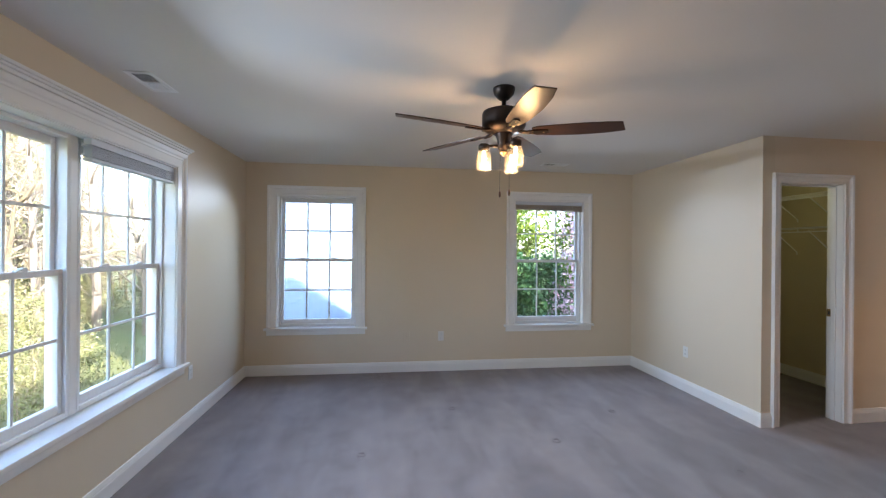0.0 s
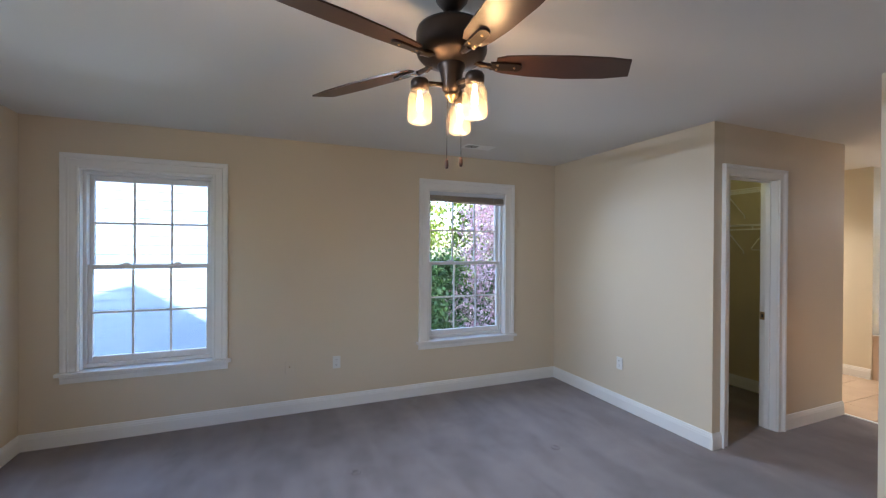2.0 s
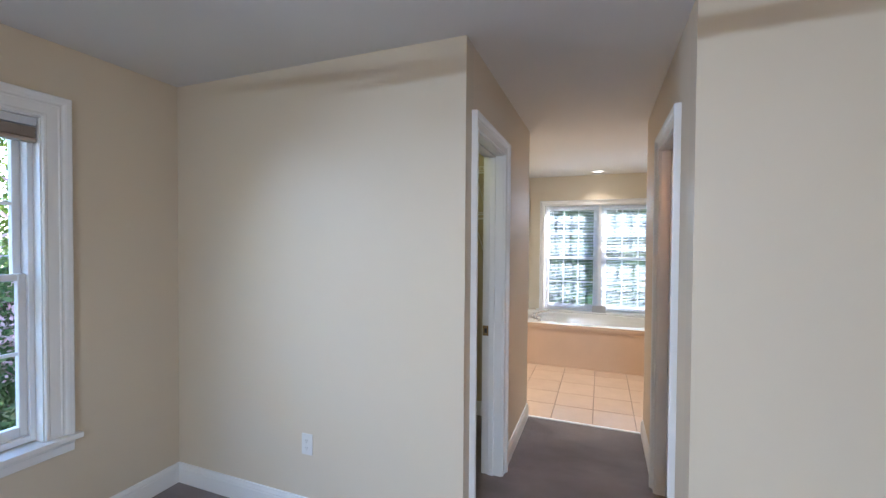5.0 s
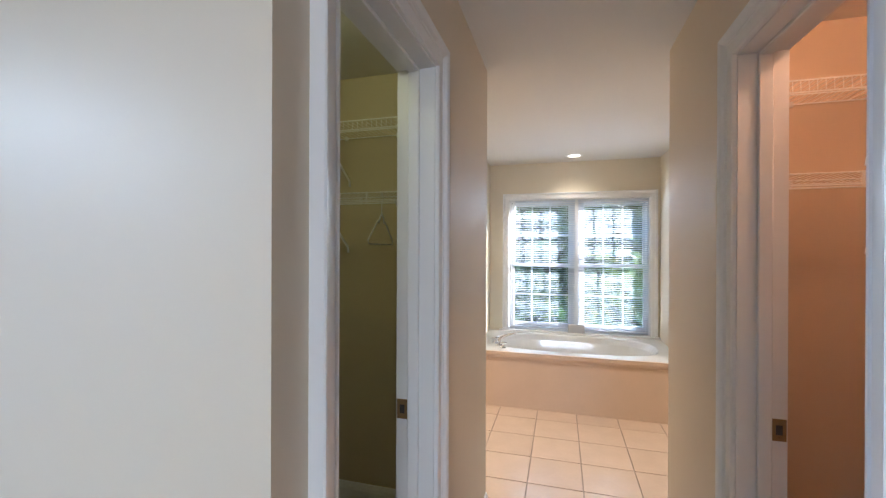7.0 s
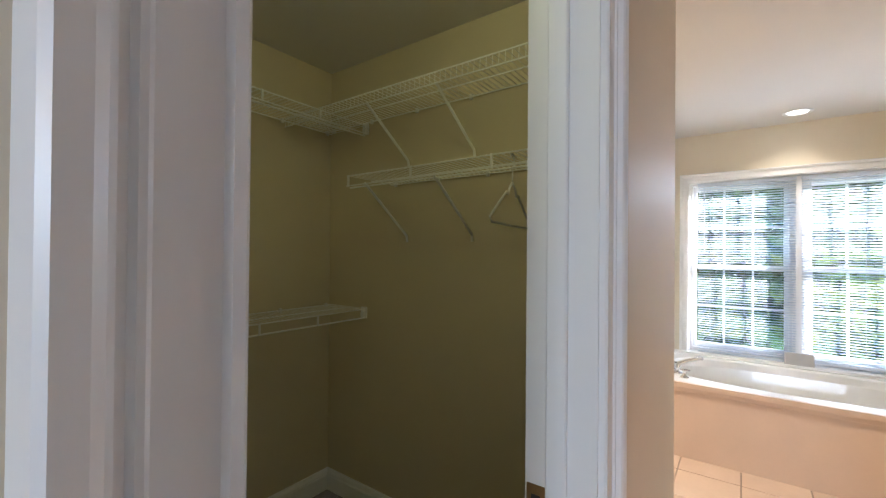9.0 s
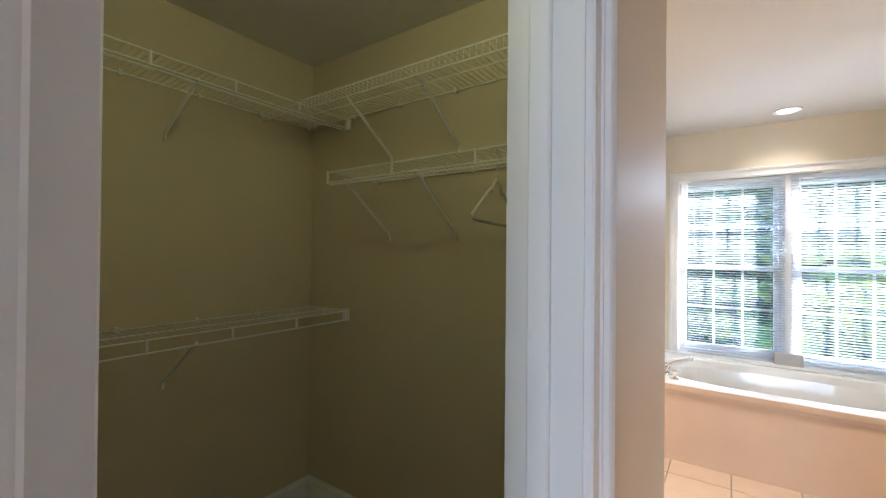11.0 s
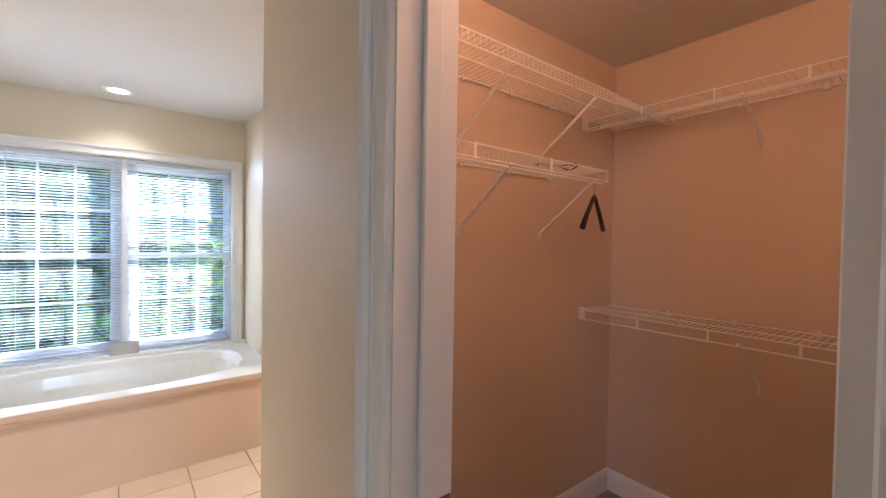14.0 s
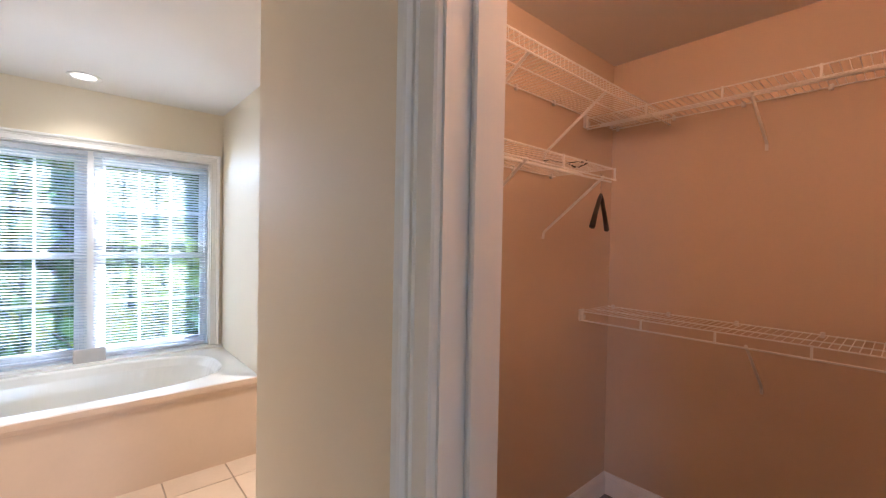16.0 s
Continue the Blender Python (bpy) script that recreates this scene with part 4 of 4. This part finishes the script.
# ---- closet shelves ----
def wire_shelf(m, length, dense, braces, label, depth=0.305, drop=0.30):
    """A coated wire shelf on a wall. Local x along the wall, y from the wall out, z 0 at its deck. braces: places along x."""
    s = thing("wire_shelf", m, label, "wire shelf", "closet wire shelves")
    lip = 0.045

    def rod(nm, pts, r=0.0032, n=6):
        return part(nm, tube(bmesh.new(), pts, r, n), M_WIRE, s)

    for nm, y, z in (("back_rod", 0.008, 0.0), ("middle_rod", depth * 0.5, -0.004), ("front_rod", depth, 0.0), ("lip_rod", depth + 0.002, -lip)):
        rod(nm, [(0.0, y, z), (length, y, z)])
    wires = bmesh.new()
    k = int(length / 0.0254)
    for i in range(k + 1):
        x = 0.004 + (length - 0.008) * i / k
        if dense:
            tube(wires, [(x, 0.004, 0.003), (x, depth, 0.003), (x, depth + 0.003, -lip)], 0.0016, 4)
        else:
            tube(wires, [(x, 0.004, 0.003), (x, depth, 0.003)], 0.0016, 4)
    tagged(part("wire_deck", wires, M_WIRE, s), kind="stuff")
    if not dense:
        c = max(2, int(length / 0.30))
        for i in range(c + 1):
            x = 0.012 + (length - 0.024) * i / c
            part("rod_hook", boxes((x - 0.004, x + 0.004, depth - 0.001, depth + 0.006, -lip - 0.004, 0.004)), M_WIRE, s)
        rod("hang_rod", [(0.0, depth - 0.02, -lip - 0.006), (length, depth - 0.02, -lip - 0.006)], 0.004)
    for i in range(max(2, int(length / 0.28)) + 1):
        x = 0.03 + (length - 0.06) * i / max(2, int(length / 0.28))
        part("wall_clip", soft(boxes((x - 0.008, x + 0.008, 0.0, 0.014, -0.012, 0.012)), 0.002, 1), M_PLASTIC, s)
    for x in braces:
        b = tube(bmesh.new(), [(x, depth - 0.006, -lip + 0.006), (x, 0.012, -drop + 0.02), (x, 0.006, -drop - 0.012)], 0.0065, 8)
        br = part("brace", b, M_WIRE, s)
        part("brace_screw", lathe(bmesh.new(), [(0.0, 0.0), (0.005, 0.0), (0.004, 0.003), (0.0, 0.003)], 8), M_PLASTIC, br).matrix_basis = pose(x, 0.008, -drop, -90)
    return s


def end_bracket(m):
    o = part("shelf_end_bracket", soft(boxes((-0.012, 0.0, -0.022, 0.022, -0.050, 0.012), (-0.024, -0.010, -0.012, 0.012, -0.042, -0.016)), 0.003, 1), M_PLASTIC)
    o.matrix_basis = m
    return tagged(o, "white plastic shelf end bracket fixed to the closet wall", "bracket", "shelf end brackets")


CI = XE + 0.115
long_x = CX - CI - 0.004
NA, NB = AY - HN - 0.134, HS - 0.134 - BY
# north closet: far wall (local x runs along -y there), then back wall
wire_shelf(pose(CX, HN + 0.132, 2.092, 0, 0, 90), NA, True, (4.249 - HN - 0.132, 3.861 - HN - 0.132, 3.45 - HN - 0.132), "white wire closet shelf with a barred front lip", drop=0.265)
wire_shelf(pose(CX, HN + 0.132, 1.735, 0, 0, 90), 4.366 - HN - 0.132, False, (4.255 - HN - 0.132, 3.87 - HN - 0.132, 3.46 - HN - 0.132), "white wire shelf with hanging rod, ending short of the corner", drop=0.285)
wire_shelf(pose(CX - 0.002, AY, 2.078, 0, 0, 180), long_x, False, (CX - 4.005, CX - 3.40), "white wire closet shelf with a hanging rod along the back wall", drop=0.22)
wire_shelf(pose(CX - 0.002, AY, 1.075, 0, 0, 180), long_x, False, (CX - 4.01, CX - 3.40), "white wire closet shelf at waist height along the back wall", drop=0.26)
end_bracket(pose(CX, AY - 0.300, 2.078))
end_bracket(pose(CX, AY - 0.300, 1.075))
# south closet
wire_shelf(pose(CX, BY + 0.002, 2.092, 0, 0, 90), NB, True, (0.955 - BY, 1.47 - BY), "white wire closet shelf with a barred front lip", drop=0.265)
wire_shelf(pose(CX, 0.870, 1.745, 0, 0, 90), HS - 0.132 - 0.870, False, (0.955 - 0.870, 1.47 - 0.870), "white wire shelf with hanging rod, ending short of the corner", drop=0.285)
wire_shelf(pose(CI + 0.002, BY, 2.078), long_x, False, (4.045 - CI, 3.40 - CI), "white wire closet shelf with a hanging rod along the back wall", drop=0.212)
wire_shelf(pose(CI + 0.002, BY, 1.075), long_x, False, (4.035 - CI, 3.40 - CI), "white wire closet shelf at waist height along the back wall", drop=0.285)
end_bracket(pose(CX, BY + 0.300, 2.078))
end_bracket(pose(CX, BY + 0.300, 1.075))


def hanger(m, mat, label, w=0.21, fall=0.115, r=0.0042, bar=True):
    """A clothes hanger in its local x-z plane, hook at the origin."""
    h = thing("clothes_hanger", m, label, "hanger")
    hook = [(0.0, 0, -0.085)] + [(0.0, 0, -0.03)] + [(0.019 * math.cos(q), 0, 0.0 + 0.019 * math.sin(q)) for q in [radians(a) for a in range(-30, 195, 25)]]
    part("hook", tube(bmesh.new(), hook, 0.0024 if not bar else r * 0.8, 8), mat if bar else M_CHROME, h, smooth=True)
    bm = bmesh.new()
    if bar:
        tube(bm, [(0, 0, -0.08), (-0.03, 0, -0.10), (-0.045, 0, -0.125), (-0.06, 0, -0.118), (-w + 0.02, 0, -0.085 - fall), (-w, 0, -0.098 - fall), (-w + 0.015, 0, -0.113 - fall), (0, 0, -0.115 - fall), (w - 0.015, 0, -0.113 - fall), (w, 0, -0.098 - fall), (w - 0.02, 0, -0.085 - fall), (0.06, 0, -0.118), (0.045, 0, -0.125), (0.03, 0, -0.10), (0, 0, -0.08)], r, 8)
        part("body", bm, mat, h, smooth=True)
    else:
        for s in (-1, 1):
            tube(bm, [(0, 0, -0.070), (s * 0.03, 0, -0.088), (s * w * 0.7, 0, -0.085 - fall * 0.62), (s * w, 0, -0.085 - fall)], 0.007, 10, 0.012)
        part("body", bm, mat, h, smooth=True)
    return h


hanger(pose(CX - 0.285, 3.535, 1.712, 0, 0, 8), M_PLASTIC, "white plastic tubular hanger on the closet rod")
hanger(pose(4.510, 0.876, 1.712, 0, 0, -71), M_BLACK, "black velvet clothes hanger at the end of the closet rod", w=0.19, fall=0.13, bar=False)
hanger(pose(CX - 0.17, 1.16, 1.757, 86, 0, 140), M_BLACK, "small black clothes hanger lying on the wire shelf", w=0.07, fall=0.03, r=0.003)

# dents left by furniture feet in the carpet
for x, y in ((-0.163, 2.997), (1.308, 3.048), (0.605, 3.765), (2.05, 3.55), (2.35, 2.48)):
    bm = bmesh.new()
    prof = [(0.018, -0.002), (0.021, 0.004), (0.026, 0.0055), (0.032, 0.003), (0.036, -0.002)]
    lathe(bm, prof, 20)
    d = part("carpet_dent", bm, M_CARPET, bpy.data.objects["floor"], smooth=True)
    d.location = (x, y, 0)

# ---- out of doors ----
GZ = -3.0
tagged(part("ground", boxes((-900, 900, -900, 900, GZ - 0.5, GZ)), M_GRASS), "spring grass and leaf litter ground", "ground", kind="structure")
# our own gable roof over the storey
RX, RZ, RY = 2.58, 4.10, YN + 0.45
def gable_roof(name, x0, x1, xr, y0, y1, z0, zr, label):
    bm = bmesh.new()
    a = [bm.verts.new(p) for p in ((x0, y0, z0), (xr, y0, zr), (x1, y0, z0), (x0, y1, z0), (xr, y1, zr), (x1, y1, z0))]
    for f in ((0, 1, 4, 3), (1, 2, 5, 4), (0, 2, 1), (3, 4, 5), (0, 3, 5, 2)):
        bm.faces.new([a[i] for i in f])
    return tagged(part(name, bm, M_ROOF), label, "roof", kind="structure")


gable_roof("roof", -1.73, 4.87, RX, YS - 0.4, RY, CEIL + 0.142, RZ, "grey shingled gable roof of the house")


def neighbour(x0, x1, y0, y1, eave, ridge):
    h = thing("neighbour_house", pose(x0, y0, GZ), "lap-sided neighbouring house in sunlight, blue shade put into its siding colour", "house")
    w, d = x1 - x0, y1 - y0
    part("wall", boxes((0, w, 0.02, d, 0, eave)), M_SHADE_SIDING, h)
    n = int(eave / 0.18)
    bm = bmesh.new()
    v = [bm.verts.new(p) for p in ((0, -0.014, 0), (w, -0.014, 0), (w, 0.004, 0.18), (0, 0.004, 0.18), (0, 0.02, 0), (w, 0.02, 0))]
    bm.faces.new((v[0], v[1], v[2], v[3]))
    bm.faces.new((v[4], v[5], v[1], v[0]))
    me = mesh_of(bm, "siding_board", M_SHADE_SIDING)
    for i in range(n):
        piece("siding_board", me, h, (0, 0, i * 0.18))
    bm = bmesh.new()
    a = [bm.verts.new(p) for p in ((-0.3, -0.35, eave), (w + 0.3, -0.35, eave), (w + 0.3, d / 2, ridge), (-0.3, d / 2, ridge), (w + 0.3, d + 0.35, eave), (-0.3, d + 0.35, eave))]
    bm.faces.new((a[0], a[1], a[2], a[3]))
    bm.faces.new((a[3], a[2], a[4], a[5]))
    bm.faces.new((a[0], a[3], a[5]))
    bm.faces.new((a[1], a[4], a[2]))
    bm.faces.new((a[0], a[5], a[4], a[1]))
    part("roof", bm, M_ROOF, h)
    return h


NY = 11.0
neighbour(-4.3, 0.9, NY, NY + 9, 7.2, 10.5)


def branchy(rng, height, r0, limbs, twigs, spread, start=0.3, droop=0.0):
    """Vertices and faces of a trunk with limbs and twigs, all tapered; and the twig ends."""
    verts, faces, tips = [], [], []

    def add(pts, ra, rb, n):
        base = len(verts)
        for i, p in enumerate(pts):
            q = pts[min(i + 1, len(pts) - 1)] - pts[max(i - 1, 0)]
            q.normalize()
            s = q.cross(Vector((0.3, 0.2, 1))).normalized()
            u = s.cross(q)
            r = ra + (rb - ra) * i / (len(pts) - 1)
            for k in range(n):
                a = 2 * math.pi * k / n
                verts.append(p + r * (math.cos(a) * s + math.sin(a) * u))
        for i in range(len(pts) - 1):
            for k in range(n):
                faces.append((base + i * n + k, base + i * n + (k + 1) % n, base + (i + 1) * n + (k + 1) % n, base + (i + 1) * n + k))

    def wander(p, d, length, steps, wob, lift):
        pts = [p.copy()]
        for _ in range(steps):
            d = (d + Vector((rng.uniform(-wob, wob), rng.uniform(-wob, wob), rng.uniform(-wob, wob) + lift))).normalized()
            pts.append(pts[-1] + d * length / steps)
        return pts

    trunk = wander(Vector((0, 0, 0)), Vector((0, 0, 1)), height, 8, 0.07, 0.02)
    add(trunk, r0, r0 * 0.12, 8)
    for i in range(limbs):
        f = start + (1 - start) * (i + rng.random()) / limbs
        x = f * (len(trunk) - 1)
        j = min(int(x), len(trunk) - 2)
        p = trunk[j].lerp(trunk[j + 1], x - j)
        a = i * 2.4 + rng.uniform(-0.5, 0.5)
        ln = spread * (1.15 - 0.75 * f) * rng.uniform(0.75, 1.15)
        d = Vector((math.cos(a), math.sin(a), rng.uniform(0.25, 0.9))).normalized()
        lim = wander(p, d, ln, 5, 0.22, 0.06 - droop)
        add(lim, r0 * 0.42 * (1.1 - f), r0 * 0.05, 5)
        for t in range(twigs):
            g = rng.uniform(0.25, 1.0) * (len(lim) - 1)
            j = min(int(g), len(lim) - 2)
            p2 = lim[j].lerp(lim[j + 1], g - j)
            d2 = Vector((rng.uniform(-1, 1), rng.uniform(-1, 1), rng.uniform(-0.4, 1))).normalized()
            tw = wander(p2, d2, ln * rng.uniform(0.25, 0.5), 3, 0.35, -droop)
            add(tw, r0 * 0.045, r0 * 0.012, 3)
            tips.extend(tw[1:])
        tips.extend(lim[2:])
    return verts, faces, tips


def crown_mesh(rng, tips, per, size, cloud, mat, name):
    verts, faces = [], []
    for p in tips:
        for _ in range(per):
            c = p + Vector((rng.gauss(0, cloud), rng.gauss(0, cloud), rng.gauss(0, cloud * 0.8)))
            a = Vector((rng.gauss(0, 1), rng.gauss(0, 1), rng.gauss(0, 1))).normalized()
            b = a.cross(Vector((rng.gauss(0, 1), rng.gauss(0, 1), rng.gauss(0, 1)))).normalized()
            s = size * rng.uniform(0.6, 1.3)
            k = len(verts)
            verts += [c - a * s, c + b * s * 0.5, c + a * s, c - b * s * 0.5]
            faces.append((k, k + 1, k + 2, k + 3))
    me = bpy.data.meshes.new(name)
    me.from_pydata([tuple(v) for v in verts], [], faces)
    me.materials.append(mat)
    return me


def tree(seed, m, label, height, r0, limbs, twigs, spread, leafm, per, size, cloud, start=0.3, bark=None, name="tree", group=""):
    rng = random.Random(seed)
    v, f, tips = branchy(rng, height, r0, limbs, twigs, spread, start)
    t = thing(name, m, label, "tree" if name == "tree" else "shrub", group)
    me = bpy.data.meshes.new("trunk")
    me.from_pydata([tuple(p) for p in v], [], f)
    me.materials.append(bark or M_BARK)
    o = new("trunk", me)
    o.parent = t
    if per:
        c = new("crown", crown_mesh(rng, tips, per, size, cloud, leafm, "crown"))
        c.parent = t
    return t


rng = random.Random(7)
# bare woods to the west
bare = [tree(100 + i, pose(-16 - 3 * i, 4 + 2 * i, GZ), "bare grey hardwood tree with thin twigs in early spring", 13 + 2 * i, 0.17 + 0.03 * i, 26, 9, 4.2, M_BUD, 2, 0.05, 0.25, 0.15, M_TWIG if i % 2 else M_BARK, group="woods beside the house") for i in range(4)]
for i in range(170):
    x = -rng.uniform(11, 70)
    y = rng.uniform(-14, 26) * (0.45 - x / 40)
    copy_thing(rng.choice(bare), pose(x, y, GZ - 0.1, rng.uniform(-4, 4), rng.uniform(-4, 4), rng.uniform(0, 360)) @ Matrix.Scale(rng.uniform(0.7, 1.25), 4))
brush = tree(201, pose(-9, 8, GZ), "low tan and green brush at the edge of the woods", 2.4, 0.03, 22, 6, 1.3, M_BUD, 6, 0.045, 0.18, 0.02, M_TWIG, name="shrub", group="brush at the woods")
for i in range(26):
    x = -rng.uniform(11, 34)
    copy_thing(brush, pose(x, rng.uniform(-8, 20) * (0.4 - x / 30), GZ - 0.05, 0, 0, rng.uniform(0, 360)) @ Matrix.Scale(rng.uniform(0.7, 1.6), 4))
for i in range(46):
    x = -rng.uniform(7.5, 24)
    copy_thing(brush, pose(x, rng.uniform(-2, 18) * (0.5 - x / 30), GZ - 0.05, 0, 0, rng.uniform(0, 360)) @ Matrix.Scale(rng.uniform(0.4, 1.1), 4))
for i in range(110):
    y = rng.uniform(22, 56)
    copy_thing(rng.choice(bare), pose(-y * rng.uniform(0.40, 1.1), y, GZ - 0.1, rng.uniform(-4, 4), rng.uniform(-4, 4), rng.uniform(0, 360)) @ Matrix.Scale(rng.uniform(0.6, 1.0), 4))
for i in range(14):
    y = rng.uniform(20, 38)
    copy_thing(brush, pose(-y * rng.uniform(0.45, 1.05), y, GZ - 0.05, 0, 0, rng.uniform(0, 360)) @ Matrix.Scale(rng.uniform(0.7, 1.5), 4))
rg = random.Random(11)
gv, gf = [], []
for i in range(9000):
    gx = -2.5 - 22 * rg.random() ** 1.3
    gy = rg.uniform(-3, 20)
    gl, ga = rg.uniform(0.12, 0.45), rg.uniform(0, 6.283)
    gw = rg.uniform(0.008, 0.02)
    k = len(gv)
    gv += [(gx - gw * math.sin(ga), gy + gw * math.cos(ga), GZ - 0.01), (gx + gw * math.sin(ga), gy - gw * math.cos(ga), GZ - 0.01),
           (gx + gl * 0.5 * math.cos(ga), gy + gl * 0.5 * math.sin(ga), GZ + gl)]
    gf.append((k, k + 1, k + 2))
grass_me = bpy.data.meshes.new("tall_grass")
grass_me.from_pydata(gv, [], gf)
grass_me.materials.append(leaf_material("young_and_dry_grass", (0.16, 0.20, 0.03), (0.36, 0.30, 0.14)))
tagged(new("tall_grass", grass_me), "young green and dry tan grass on the lawn beside the woods", "grass", kind="stuff")
# garden trees to the north, seen through the second window
green = tree(301, pose(5.9, 18.5, GZ), "leafy spring-green tree behind the house", 9.0, 0.16, 26, 6, 2.8, M_LEAF, 14, 0.11, 0.30, 0.10, group="trees behind the house")
dark = tree(302, pose(3.5, 12.4, GZ), "dense dark green evergreen shrub tree", 4.0, 0.12, 34, 7, 1.7, M_LEAF2, 15, 0.085, 0.17, 0.02, group="trees behind the house")
pink = tree(303, pose(6.7, 12.2, GZ), "pink blossoming ornamental tree", 6.0, 0.10, 26, 7, 2.2, M_PINK, 9, 0.065, 0.20, 0.10, group="trees behind the house")
for x, y, k, r in ((10.5, 21, 1.1, 40), (1.9, 22, 1.0, 130), (14.0, 19, 1.0, 220), (7.5, 27, 1.25, 300), (18, 26, 1.2, 10)):
    copy_thing(green, pose(x, y, GZ, 0, 0, r) @ Matrix.Scale(k, 4))
for x, y, k, r in ((5.1, 13.6, 0.95, 90), (2.4, 14.5, 0.9, 200), (8.8, 15.6, 0.9, 15)):
    copy_thing(dark, pose(x, y, GZ, 0, 0, r) @ Matrix.Scale(k, 4))
copy_thing(pink, pose(9.8, 14.6, GZ, 0, 0, 120))
# trees to the east, behind the blinds; southernmost ones, unseen, added to block sun
for i in range(5, 32):
    k = i % 3
    copy_thing((green, dark, dark)[k] if i % 8 else pink, pose(rng.uniform(13, 16) + 3.0 * (i % 3), -9 + 0.62 * i, GZ, 0, 0, rng.uniform(0, 360)) @ Matrix.Scale(rng.uniform(0.9, 1.1) * (0.75, 1.5, 1.6)[k], 4))

for i in range(26):
    copy_thing((dark, dark, green)[i % 3], pose(rng.uniform(13.0, 15.0) + 3.4 * (i % 2), -1.2 + 0.40 * i, GZ, 0, 0, rng.uniform(0, 360)) @ Matrix.Scale(rng.uniform(0.95, 1.15) * (1.6, 1.8, 1.0)[i % 3], 4))

for i in range(12):
    copy_thing(dark, pose(19.5 + 2.2 * (i % 3), -4 + 1.35 * i, GZ, 0, 0, 47 * i) @ Matrix.Scale(2.6 + 0.25 * (i % 2), 4))

# ---- floor tiles of the bathroom ----
P = 0.335
tile_me = mesh_of(soft(boxes((-P / 2 + 0.003, P / 2 - 0.003, -P / 2 + 0.003, P / 2 - 0.003, -0.0075, 0.0)), 0.002, 1), "tile", M_TILE)
for i in range(-3, 2):
    for j in range(-9, 8):
        x, y = 6.245 - P / 2 + i * P, 2.555 + P / 2 + j * P
        t = piece("tile", tile_me, floor_bath, (x, y, -0.0005 + random.uniform(-0.0005, 0.0003)))
        t.rotation_euler = (random.uniform(-0.001, 0.001), random.uniform(-0.001, 0.001), random.choice((0, 1, 2, 3)) * math.pi / 2)
